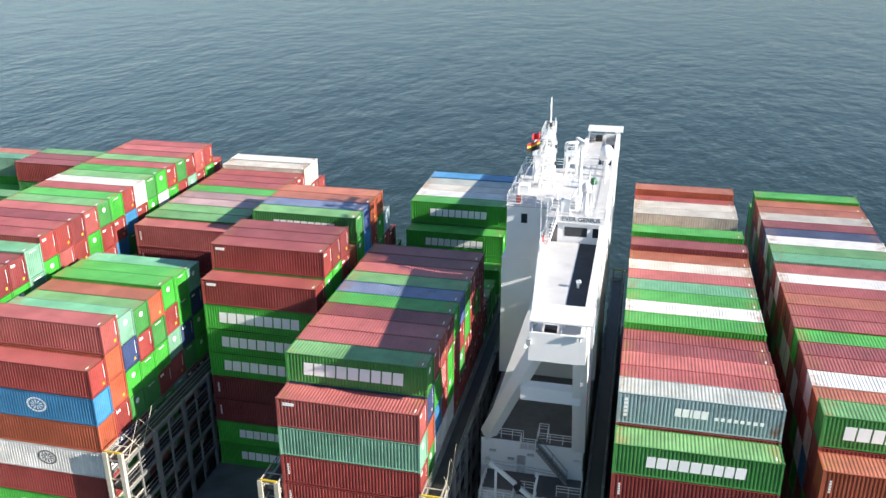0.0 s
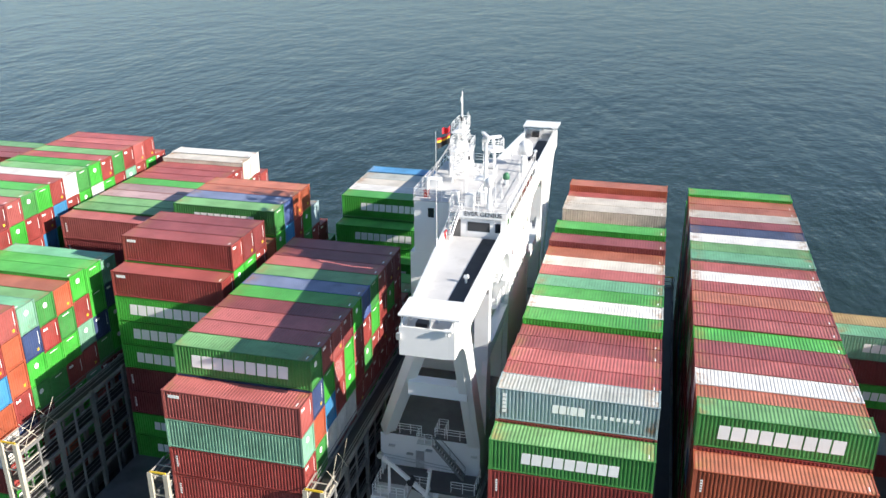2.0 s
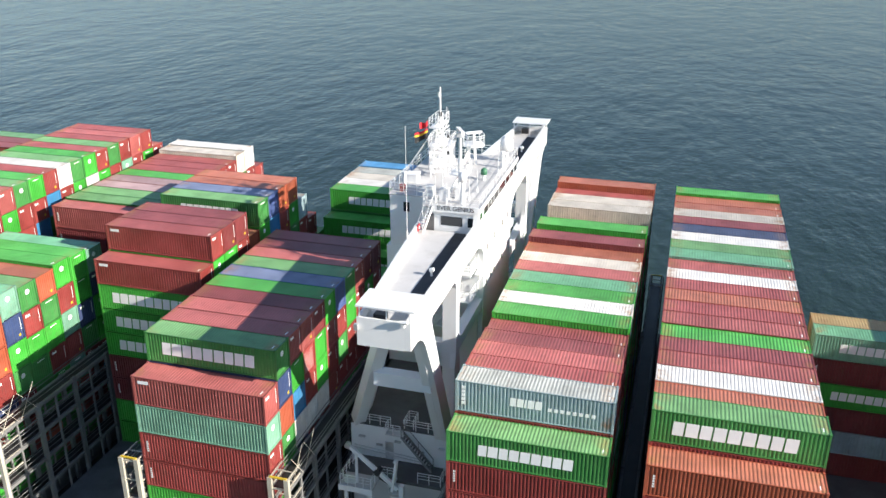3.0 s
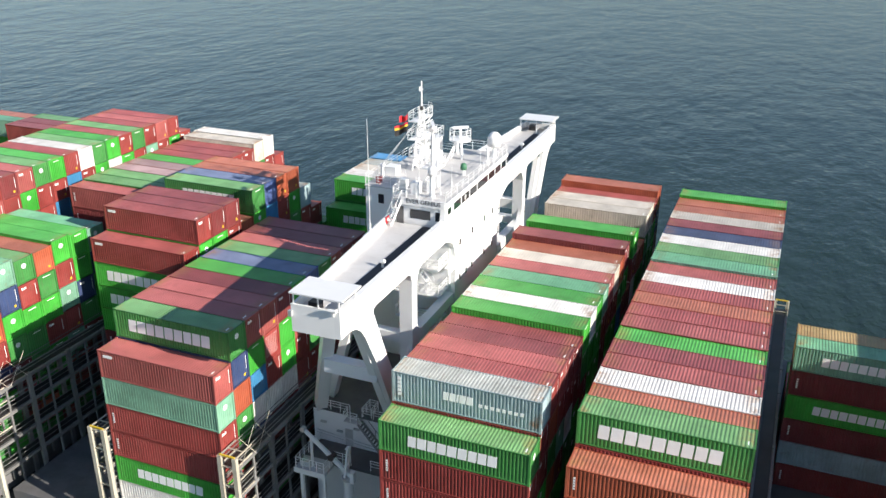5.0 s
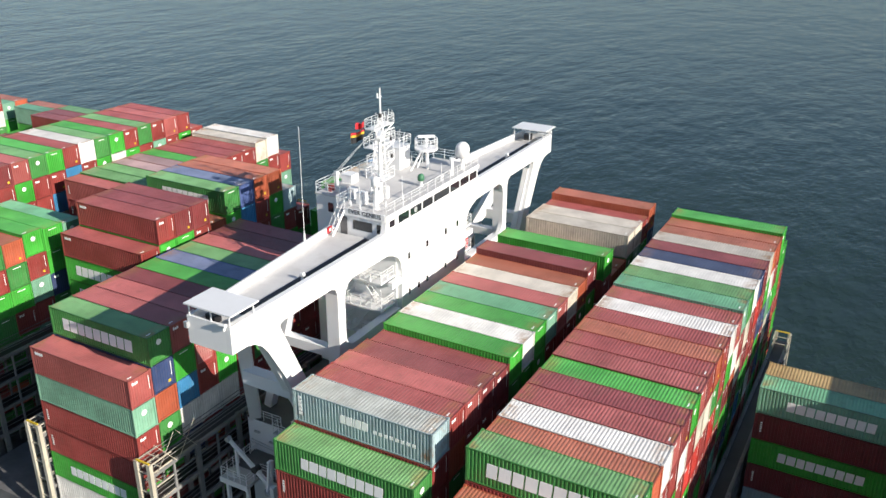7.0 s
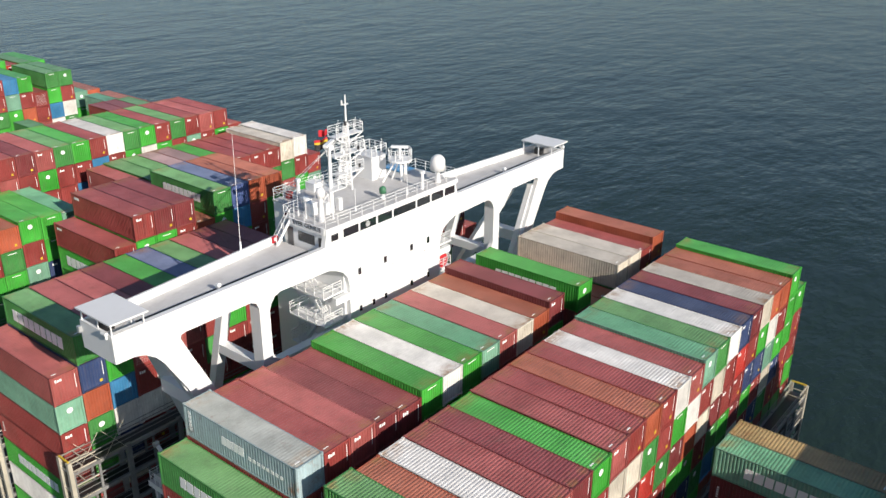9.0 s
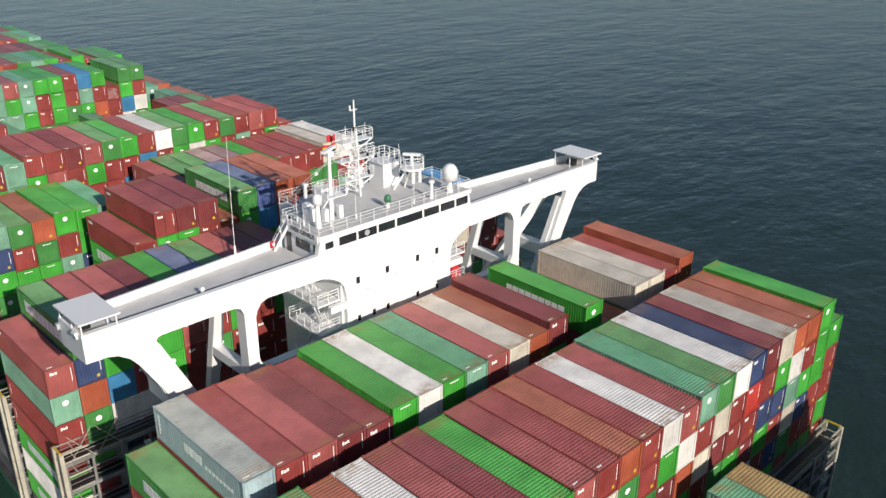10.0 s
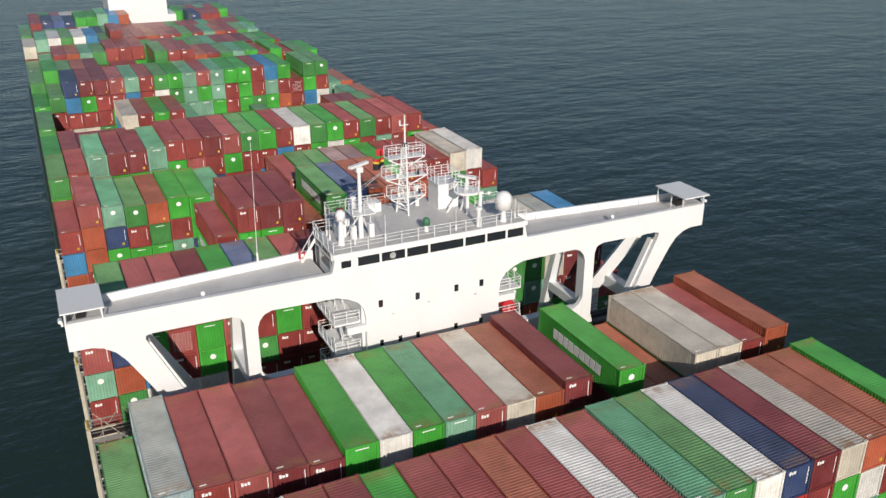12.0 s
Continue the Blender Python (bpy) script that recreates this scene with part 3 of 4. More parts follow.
def stair(name, lo, hi, width, parent, mat=WHITE):
    """A ship's ladder from lo to hi with treads and handrails."""
    lo, hi = Vector(lo), Vector(hi)
    run = hi - lo
    side = Vector((run.y, -run.x, 0)).normalized() * width / 2
    ob = part(name, beam(beam(B(), lo + side, hi + side, 0.07, 0.22), lo - side, hi - side, 0.07, 0.22), mat, parent)
    n = max(3, int(abs(run.z) / 0.24))
    for i in range(1, n):
        c = lo + run * i / n
        part("tread", beam(B(), c - side, c + side, 0.2, 0.04), mat, ob)
    up = Vector((0, 0, 0.95))
    for s in (side, -side):
        rail = beam(B(), lo + s + up, hi + s + up, 0.05)
        for k in (0.0, 0.5, 1.0):
            beam(rail, lo + s + run * k, lo + s + run * k + up, 0.05)
        part("handrail", rail, mat, ob)
    return ob


def build_bridge():
    br = thing("bridge_superstructure", (0.35, -0.2, 0.35), "tall white steel navigation bridge with open legs spanning the ship", "ship bridge")
    near = [(59.15, 45.75), (60.7, 45.72), (61.5, 45.5), (62.3, 44.95), (62.9, 44.2), (64.6, 41.2), (69.3, 31.26), (71.4, 31.26), (66.8, 40.5), (64.75, 45.0), (64.5, 45.6), (64.6, 45.85), (65.0, 45.95),
            (71.2, 45.95), (71.75, 45.7), (72.0, 45.1), (72.0, 38.6), (71.6, 37.4), (71.6, 31.26), (73.4, 31.26), (73.4, 37.4), (73.05, 38.6), (73.05, 44.5), (73.25, 45.1), (73.65, 45.6), (74.3, 45.85), (79.8, 45.75), (80.7, 45.45), (81.6, 44.95), (82.1, 44.3), (82.3, 43.4), (82.3, 31.26)]
    outline = [(59.15, 48.0)] + near + mirrored(near) + [(2 * MID - 59.15, 48.0), (97.9, 48.0), (97.6, ROOF - 0.05), (79.85, ROOF - 0.05), (79.5, 48.0)]
    part("front_plate", prism_x(B(), outline, FRONT - 0.5, FRONT), WHITE, br)
    part("ledge", box(B(), (FRONT, 79.2, 47.72), (FRONT + 0.12, 98.2, 47.84)), WHITE, br)
    for s in (0, 1):
        def M(y):
            return y if s == 0 else 2 * MID - y

        def mbox(x0, y0, z0, x1, y1, z1):
            return box(B(), (x0, min(M(y0), M(y1)), z0), (x1, max(M(y0), M(y1)), z1))
        deck = B()
        vs = [(FRONT - 0.5, M(59.35)), (-5.4, M(59.35)), (-7.1, M(79.4)), (FRONT - 0.5, M(79.4))]
        a = [deck.verts.new((x, y, 46.5)) for x, y in vs]
        b = [deck.verts.new((x, y, 47.25)) for x, y in vs]
        deck.faces.new(a), deck.faces.new(b)
        for i in range(4):
            deck.faces.new((a[i], a[(i + 1) % 4], b[(i + 1) % 4], b[i]))
        part("wing_deck", deck, DECK, br, "pale grey painted deck of the bridge wing")
        # dark strip painted over the front bulwark's cast shadow on the deck
        part("deck_matting", mbox(-3.55, 62.2, 47.25, FRONT - 0.52, 79.3, 47.256), SHADESTRIP, br, "dark strip painted where the bulwark's shadow falls")
        rear = beam(B(), (-5.5, M(59.3), 46.85), (-7.2, M(79.6), 46.85), 0.22, 2.2)
        rear = part("rear_bulwark", rear, WHITE, br)
        for k in range(8):
            y = 61.6 + 2.3 * k
            x = -5.39 - 1.7 * (y - 59.3) / 20.3
            part("stiffener", mbox(x, y, 46.86, x + 0.14, y + 0.05, 47.75), WHITE, rear)
        part("end_plate", mbox(-5.6, 59.15, 45.7, FRONT - 0.5, 59.35, 48.0), WHITE, br)
        part("wing_underside", mbox(-5.5, 59.35, 45.75, FRONT - 0.5, 79.0, 46.0), WHITE, br)
        can = part("wing_canopy", mbox(-5.6, 58.95, 48.93, -1.1, 62.0, 49.05), WHITE, br, "flat white steel canopy")
        for x in (-5.4, -3.3, -1.55):
            for y in (59.25, 61.8):
                part("canopy_post", beam(B(), (x, M(y), 46.85), (x, M(y), 48.93), 0.09), WHITE, can)
        part("control_stand", mbox(-4.6, 60.0, 46.85, -3.7, 60.7, 47.95), BLACK, br, "dark wing control console")
        part("side_light", mbox(-5.75, 58.9, 47.0, -5.45, 59.15, 47.5), SILVER, br)
        lampb = beam(B(), (-1.9, M(59.0), 47.7), (-1.9, M(59.0), 48.1), 0.2, n=8)
        beam(lampb, (-2.2, M(58.9), 48.15), (-1.6, M(58.9), 48.2), 0.3, n=8)
        part("searchlight", lampb, WHITE, br)
        post = beam(B(), (-2.9, M(69.3), 46.85), (-2.9, M(69.3), 47.75), 0.22, n=10)
        beam(post, (-3.05, M(69.3), 47.75), (-2.7, M(69.3), 47.85), 0.36, n=10)
        part("repeater_stand", post, WHITE, br)
        # sill beams low between the legs, with rounded corner plates
        part("sill_beam", mbox(FRONT - 0.95, 73.06, 38.5, FRONT - 0.02, 82.04, 39.55), WHITE, br)
        for y0, y1, k in ((73.06, 74.3, 1),):
            curve = [(y0, 39.56), (y1, 39.56)] + [(y1 - k * 1.24 * math.sin(a * math.pi / 12), 40.8 - 1.24 * math.cos(a * math.pi / 12)) for a in range(1, 6)] + [(y0, 40.8)]
            part("corner_plate", prism_x(B(), [(M(y), z) for y, z in curve], FRONT - 0.5, FRONT - 0.02), WHITE, br)
        part("balcony_front", mbox(FRONT - 0.5, 80.55, 42.05, FRONT - 0.01, 82.31, 42.7), WHITE, br)
        # rear legs and braces
        part("leg", beam(B(), (-4.7, M(63.5), 45.9), (-10.35, M(70.4), 31.3), 1.05, 1.15), WHITE, br)
        part("leg", beam(B(), (-6.2, M(72.5), 45.9), (-10.3, M(72.5), 31.3), 0.95, 0.8), WHITE, br)
        part("cross_beam", mbox(-6.9, 65.6, 38.3, FRONT - 0.45, 66.7, 39.55), WHITE, br)
        part("cross_beam", beam(B(), (FRONT - 0.45, M(72.5), 39.2), (-8.2, M(72.5), 39.2), 0.9, 0.9), WHITE, br)
        part("leg_web", mbox(-2.7, 72.0, 31.26, FRONT - 0.5, 73.05, 45.9), WHITE, br)
        pts = [(62.9, 44.6), (69.3, 31.26), (71.4, 31.26), (64.9, 45.0)]
        part("leg_web", prism_x(B(), [(M(y), z) for y, z in pts], -2.6, FRONT - 0.501), WHITE, br)
        # platforms in the arch beside the house
        for z in (37.0, 39.9, 42.7):
            part("balcony", mbox(-6.8, 79.6, z, -2.1, 82.0, z + 0.16), WHITE, br)
            fence("railing", [(-6.8, M(82.0)), (-6.8, M(79.65)), (-2.15, M(79.65)), (-2.15, M(81.9))], z + 0.16, 1.05, br, WHITE, 1.1, 0.055)
        stair("ladder", (-5.8, M(80.4), 37.1), (-3.6, M(80.4), 39.95), 0.7, br)
        stair("ladder", (-3.4, M(81.2), 40.0), (-5.6, M(81.2), 42.75), 0.7, br)
    # the house
    part("house_wall", box(B(), (-10.9, 82.05, 31.26), (FRONT - 0.51, 2 * MID - 82.05, ROOF - 0.06)), WHITE, br)
    part("wheelhouse", box(B(), (-6.9, 79.8, 46.86), (FRONT - 0.51, 97.6, ROOF - 0.06)), WHITE, br)
    part("house_step", box(B(), (-11.3, 82.0, 31.26), (-8.4, 2 * MID - 82.0, 44.2)), WHITE, br)
    top = B()
    plan = [(FRONT + 0.02, 79.6), (FRONT + 0.02, 97.8), (-6.9, 97.8), (-6.9, 95.45), (-11.0, 95.45), (-11.0, 82.0), (-6.9, 82.0), (-6.9, 79.6)]
    lo = [top.verts.new((x, y, ROOF - 0.05)) for x, y in plan]
    hi = [top.verts.new((x, y, ROOF + 0.05)) for x, y in plan]
    top.faces.new(lo), top.faces.new(hi)
    for i in range(8):
        top.faces.new((lo[i], lo[(i + 1) % 8], hi[(i + 1) % 8], hi[i]))
    part("roof_deck", top, DECK, br, "pale grey roof deck over the wheelhouse")
    part("roof_lip", box(B(), (FRONT + 0.02, 79.6, ROOF - 0.28), (FRONT + 0.14, 97.8, ROOF + 0.12)), WHITE, br)
    part("name_board", box(B(), (-5.9, 79.5, ROOF - 0.42), (FRONT, 79.59, ROOF + 0.25)), WHITE, br)
    fence("railing", [(-6.75, 79.7), (FRONT, 79.7), (FRONT, 97.7), (-6.8, 97.7), (-6.8, 95.35), (-10.9, 95.35), (-10.9, 82.1), (-6.8, 82.1), (-6.8, 79.7), (-6.75, 79.7)], ROOF + 0.05, 1.1, br, WHITE, 1.5, 0.042)
    stair("ladder", (-6.75, 78.55, 47.2), (-6.15, 79.75, ROOF), 0.7, br)
    # front windows, with a lighter frame round each
    y = 80.3
    part("window", box(B(), (FRONT - 0.01, y, 48.35), (FRONT + 0.02, y + 0.85, 48.95)), GLASS, br, "dark bridge window")
    y = 81.75
    for w in (2.1, 2.3, 2.15, 3.35, 2.15, 2.05, 1.8):
        win = part("window", box(B(), (FRONT - 0.01, y, 48.3), (FRONT + 0.022, y + w - 0.2, 49.1)), GLASS, br, "dark bridge window")
        rim = B()
        for a, b in (((y - 0.07, 48.23), (y + w - 0.13, 48.3)), ((y - 0.07, 49.1), (y + w - 0.13, 49.17)), ((y - 0.07, 48.3), (y, 49.1)), ((y + w - 0.2, 48.3), (y + w - 0.13, 49.1))):
            box(rim, (FRONT - 0.01, *a), (FRONT + 0.05, *b))
        part("window_frame", rim, WHITE, win)
        if w == 2.3:
            part("clear_view_screen", beam(B(), (FRONT + 0.01, y + 1.0, 48.7), (FRONT + 0.05, y + 1.0, 48.7), 0.55, n=16), SILVER, win)
        y += w
    for y in (83.64, 87.07, 90.82, 93.32):
        part("window", box(B(), (FRONT - 0.01, y - 0.2, 44.1), (FRONT + 0.015, y + 0.2, 44.75)), GLASS, br, "small dark window")
    for y in (83.64, 85.38, 87.06, 90.8, 93.34):
        part("porthole", box(B(), (FRONT - 0.01, y - 0.17, 40.36), (FRONT + 0.012, y + 0.17, 40.92)), GLASS, br, "small dark porthole")
    for y, z in ((84.6, 43.2), (88.0, 43.6), (92.6, 43.4)):
        part("vent", box(B(), (FRONT - 0.01, y, z), (FRONT + 0.03, y + 0.25, z + 0.1)), SILVER, br)
    for x0, x1 in ((-5.1, -3.0), (-2.5, -1.75)):
        part("window", box(B(), (x0, 79.77, 47.75), (x1, 79.81, 48.65)), GLASS, br, "dark bridge window")
    part("door", box(B(), (-6.5, 79.76, 46.9), (-5.75, 79.8, 48.8)), DECKDARK, br, "dark open side door")
    part("window", box(B(), (-9.5, 82.0, 47.9), (-8.9, 82.04, 48.85)), GLASS, br, "small dark window")
    # the base house between the legs
    part("base_house", box(B(), (-10.9, 69.9, 18.2), (-1.6, 2 * MID - 69.9, 31.21)), WHITE, br)
    part("base_deck", box(B(), (-10.95, 69.85, 31.21), (-1.55, 82.0, 31.26)), DECKDARK, br, "dark grey deck on the base house")
    part("base_deck", box(B(), (-10.95, 2 * MID - 82.0, 31.21), (-1.55, 2 * MID - 69.85, 31.26)), DECKDARK, br)
    fence("railing", [(-10.1, 70.05), (-7.05, 70.05)], 31.26, 1.0, br, WHITE, 1.0)
    fence("railing", [(-5.8, 70.05), (-2.3, 70.05)], 31.26, 1.0, br, WHITE, 1.1)
    fence("railing", [(-5.75, 70.15), (-5.75, 71.6), (-4.9, 71.6), (-4.9, 70.15)], 31.26, 1.0, br, WHITE, 0.8)
    part("landing", box(B(), (-7.2, 69.0, 31.05), (-5.7, 69.85, 31.15)), SILVER, br)
    fence("railing", [(-7.2, 69.8), (-7.2, 69.05), (-5.8, 69.05)], 31.15, 1.0, br, WHITE, 0.8)
    stair("ladder", (-2.9, 69.35, 27.8), (-5.7, 69.35, 31.1), 0.75, br, STEEL)
    part("door", box(B(), (-7.55, 69.84, 27.85), (-6.75, 69.88, 29.7)), SILVER, br, "grey steel door")
    for x, z in ((-10.1, 29.85), (-6.6, 29.85), (-2.4, 29.85), (-8.4, 29.2), (-4.4, 29.1)):
        part("fitting", box(B(), (x, 69.7, z), (x + 0.6, 69.89, z + 0.16)), SILVER, br)
    for z in (28.6, 28.9):
        part("pipe", beam(B(), (-10.6, 69.8, z), (-4.0, 69.8, z - 0.5), 0.08, n=6), SILVER, br)
    # the working deck below, with a railed lobe at the ship's side
    part("lower_platform", box(B(), (-10.3, 67.1, 27.5), (-1.4, 69.9, 27.8)), DECKDARK, br, "dark deck platform beside the base house")
    part("side_platform", box(B(), (-10.3, 65.1, 27.5), (-7.2, 67.1, 27.8)), DECK, br, "railed grey platform")
    part("lower_wall", box(B(), (-9.8, 69.7, 18.2), (-1.6, 69.9, 27.5)), WHITE, br)
    for x in (-9.9, -7.6):
        part("platform_post", box(B(), (x, 65.3, 18.2), (x + 0.3, 65.6, 27.5)), WHITE, br)
    part("fascia", box(B(), (-10.35, 65.04, 27.3), (-7.15, 65.1, 27.85)), WHITE, br)
    fence("railing", [(-10.2, 69.8), (-10.2, 65.2), (-7.3, 65.2), (-7.3, 67.2), (-5.6, 67.2)], 27.8, 1.1, br, WHITE, 0.8)
    fence("railing", [(-3.6, 67.2), (-1.5, 67.2), (-1.5, 69.8)], 27.8, 1.1, br, WHITE, 0.9)
    part("box_locker", box(B(), (-9.9, 65.5, 27.8), (-8.9, 66.1, 28.4)), SILVER, br)
    return br


bridge = build_bridge()


def build_name():
    cu = bpy.data.curves.new("ship_name", "FONT")
    cu.body, cu.size, cu.align_x, cu.align_y, cu.extrude = "EVER GENIUS", 0.6, "CENTER", "CENTER", 0.01
    ob = new("name_lettering", cu)
    cu.materials.append(BLACK)
    ob.matrix_world = Matrix.Translation((-3.6, 79.48, ROOF - 0.02)) @ pose(0, 0, 0, 90, 0, 0)
    ob.parent = bridge
    ob["label"] = "black painted ship's name"


build_name()


# ---- on the wheelhouse roof ----
TOP = ROOF + 0.4


def build_mast():
    m = thing("signal_mast", (-7.3, 88.6, TOP), "white steel lattice signal mast with railed platforms on the roof", "mast")
    feet = [(-0.95, -0.6), (-0.95, 0.6), (0.45, 0.0)]
    for x, y in feet:
        part("leg", beam(B(), (x, y, 0), (x * 0.22, y * 0.25, 6.6), 0.17, n=8), WHITE, m)
    for i in range(9):
        z = 0.5 + i * 0.68
        k, k2 = 1 - 0.78 * z / 6.6, 1 - 0.78 * (z + 0.68) / 6.6
        br = B()
        for j in range(3):
            a, b = feet[j], feet[(j + 1) % 3]
            beam(br, (a[0] * k, a[1] * k, z), (b[0] * k, b[1] * k, z), 0.07)
            beam(br, (a[0] * k, a[1] * k, z), (b[0] * k2, b[1] * k2, z + 0.68), 0.07)
        part("lattice", br, WHITE, m)
    for z, w0, w in ((1.75, -1.6, 1.75), (3.65, -2.05, 1.9), (5.45, -1.75, 1.75)):
        part("platform", box(B(), (-0.75, w0, z - 0.07), (0.35, w, z)), WHITE, m)
        fence("railing", [(-0.75, w0), (0.35, w0), (0.35, w), (-0.75, w), (-0.75, w0)], z, 0.95, m, WHITE, 1.1, 0.042)
        br = B()
        for u in (w0, w):
            beam(br, (0.3, u, z - 0.05), (0.1, u * 0.15, z - 0.85), 0.09)
        part("strut", br, WHITE, m)
    part("pole", beam(B(), (-0.1, 0, 6.4), (-0.1, 0, 9.2), 0.2, n=8, r2=0.6), WHITE, m)
    part("light_housing", beam(B(), (-0.1, 0, 6.3), (-0.1, 0, 6.7), 0.5, n=10), BLACK, m)
    yard = beam(B(), (-0.1, -0.5, 8.3), (-0.1, 0.35, 8.3), 0.07)
    beam(yard, (-0.1, -0.45, 8.3), (-0.1, -0.45, 8.75), 0.16, n=6)
    part("wind_sensor", yard, WHITE, m)
    arm = beam(B(), (0.3, -1.5, 4.9), (0.3, 1.9, 4.9), 0.08)
    part("yard_arm", arm, WHITE, m)
    for y in (-1.4, -0.3, 0.9, 1.5):
        part("whip_aerial", beam(B(), (0.3, y, 4.8 if y < -1 else 5.4), (0.3, y, 7.0 + 0.3 * math.sin(y * 7)), 0.045, n=5), WHITE, m)
    for y, z in ((-0.9, 2.0), (1.1, 2.0), (-1.0, 3.8), (1.0, 3.8)):
        lb = beam(B(), (0.45, y, z), (0.45, y, z + 0.35), 0.24, n=8)
        part("navigation_light", lb, BLACK if y > 0 else WHITE, m)
    # stays down to the roof
    st = B()
    for y in (-6.4, -5.6, 5.4):
        beam(st, (-0.2, 0, 5.6), (-3.2, y, 0.2), 0.035, n=4)
    part("stay", st, SILVER, m)


build_mast()


def build_flag():
    f = thing("flag", (-8.2, 86.9, 54.3), "red, yellow and black cloth flags flying from a mast stay", "flag")

    def cloth(name, mat, z0, z1, long, sag, label):
        bm = B()
        cols = []
        for k in range(9):
            u = k / 8
            fold = 0.16 * math.sin(8 * u)
            cols.append([bm.verts.new((-0.92 * long * u + fold * 0.5, -0.35 * long * u - fold, z - sag * u + 0.1 * math.sin(7 * u + z))) for z in (z0, (z0 + z1) / 2, z1)])
        for a, b in zip(cols, cols[1:]):
            for j in (0, 1):
                bm.faces.new((a[j], b[j], b[j + 1], a[j + 1]))
        part(name, bm, mat, f, label)
    cloth("stripe", BLACK, 0.0, 0.55, 1.35, 0.5, "black cloth stripe")
    cloth("stripe", YELLOW, 0.55, 0.75, 1.35, 0.5, "yellow cloth stripe")
    cloth("stripe", REDP, 0.75, 0.98, 1.35, 0.5, "red cloth stripe")
    cloth("upper_flag", REDP, 1.15, 1.75, 0.85, 0.25, "small red cloth flag")
    part("halyard", beam(B(), (1.0, 2.1, 2.1), (0, 0, -0.1), 0.03), SILVER, f)
    part("halyard", beam(B(), (0, 0, -0.1), (-2.2, -3.9, -4.3), 0.03), SILVER, f)


build_flag()


def build_radar_pole():
    r = thing("radar_mast", (-3.8, 82.9, TOP), "white pole mast with a rotating bar radar scanner on top", "radar mast")
    part("pole", beam(B(), (0, 0, 0), (0, 0, 5.9), 0.46, n=12, r2=0.6), WHITE, r)
    sc = part("scanner", beam(B(), (0.5, -0.95, 6.45), (-0.5, 0.95, 6.45), 0.34, 0.22), WHITE, r)
    part("gearbox", box(B(), (-0.28, -0.28, 5.85), (0.28, 0.28, 6.3)), WHITE, sc)
    part("platform", box(B(), (-0.9, -1.0, 2.3), (0.9, 1.0, 2.38)), WHITE, r)
    fence("railing", [(-0.9, -1), (0.9, -1), (0.9, 1), (-0.9, 1), (-0.9, -1)], 2.38, 0.95, r, WHITE, 0.9, 0.05)
    for y in (-0.7, 0.9):
        part("cabinet", box(B(), (-0.24, y - 0.22, 0), (0.24, y + 0.22, 1.2)), WHITE, r)
    part("brace", beam(beam(B(), (0, 0, 2.2), (-1.1, -0.9, 0), 0.12), (0, 0, 2.2), (-0.9, 1.1, 0), 0.12), WHITE, r)


build_radar_pole()


def build_radar_platform():
    r = thing("radar_platform", (-5.1, 93.6, TOP), "white railed round platform on struts carrying a bar radar", "radar platform")
    part("platform", beam(B(), (0, 0, 2.1), (0, 0, 2.3), 2.4, n=12), WHITE, r)
    ring = [(1.15 * math.cos(2 * math.pi * k / 10), 1.15 * math.sin(2 * math.pi * k / 10)) for k in range(11)]
    fence("railing", ring, 2.3, 1.0, r, WHITE, 3, 0.05)
    part("column", beam(B(), (0.2, 0, 0), (0.1, 0, 2.1), 0.3, n=10), WHITE, r)
    for y in (-0.8, 0.6):
        part("strut", beam(B(), (-1.0, y - 0.7, 0), (-0.3, y * 0.4, 2.1), 0.14), WHITE, r)
    sc = part("scanner", beam(B(), (-0.7, -0.5, 3.5), (0.7, 0.5, 3.5), 0.3, 0.22), WHITE, r)
    part("gearbox", beam(B(), (0, 0, 2.3), (0, 0, 3.4), 0.3, n=8), WHITE, sc)


build_radar_platform()


def build_roof_cabin():
    c = thing("roof_cabin", (-8.3, 92.75, TOP), "small white steel cabin with a railed top on the roof", "deck cabin")
    part("wall", box(B(), (-1.1, -1.0, 0), (1.1, 1.05, 2.3)), WHITE, c)
    part("top", box(B(), (-1.2, -1.1, 2.3), (1.2, 1.15, 2.38)), WHITE, c)
    fence("railing", [(-1.15, -1.05), (1.15, -1.05), (1.15, 1.1), (-1.15, 1.1), (-1.15, -1.05)], 2.38, 1.05, c, WHITE, 0.8, 0.05)
    part("rubbing_strake", box(B(), (1.1, -1.0, 1.5), (1.13, 1.05, 1.56)), WHITE, c)


build_roof_cabin()


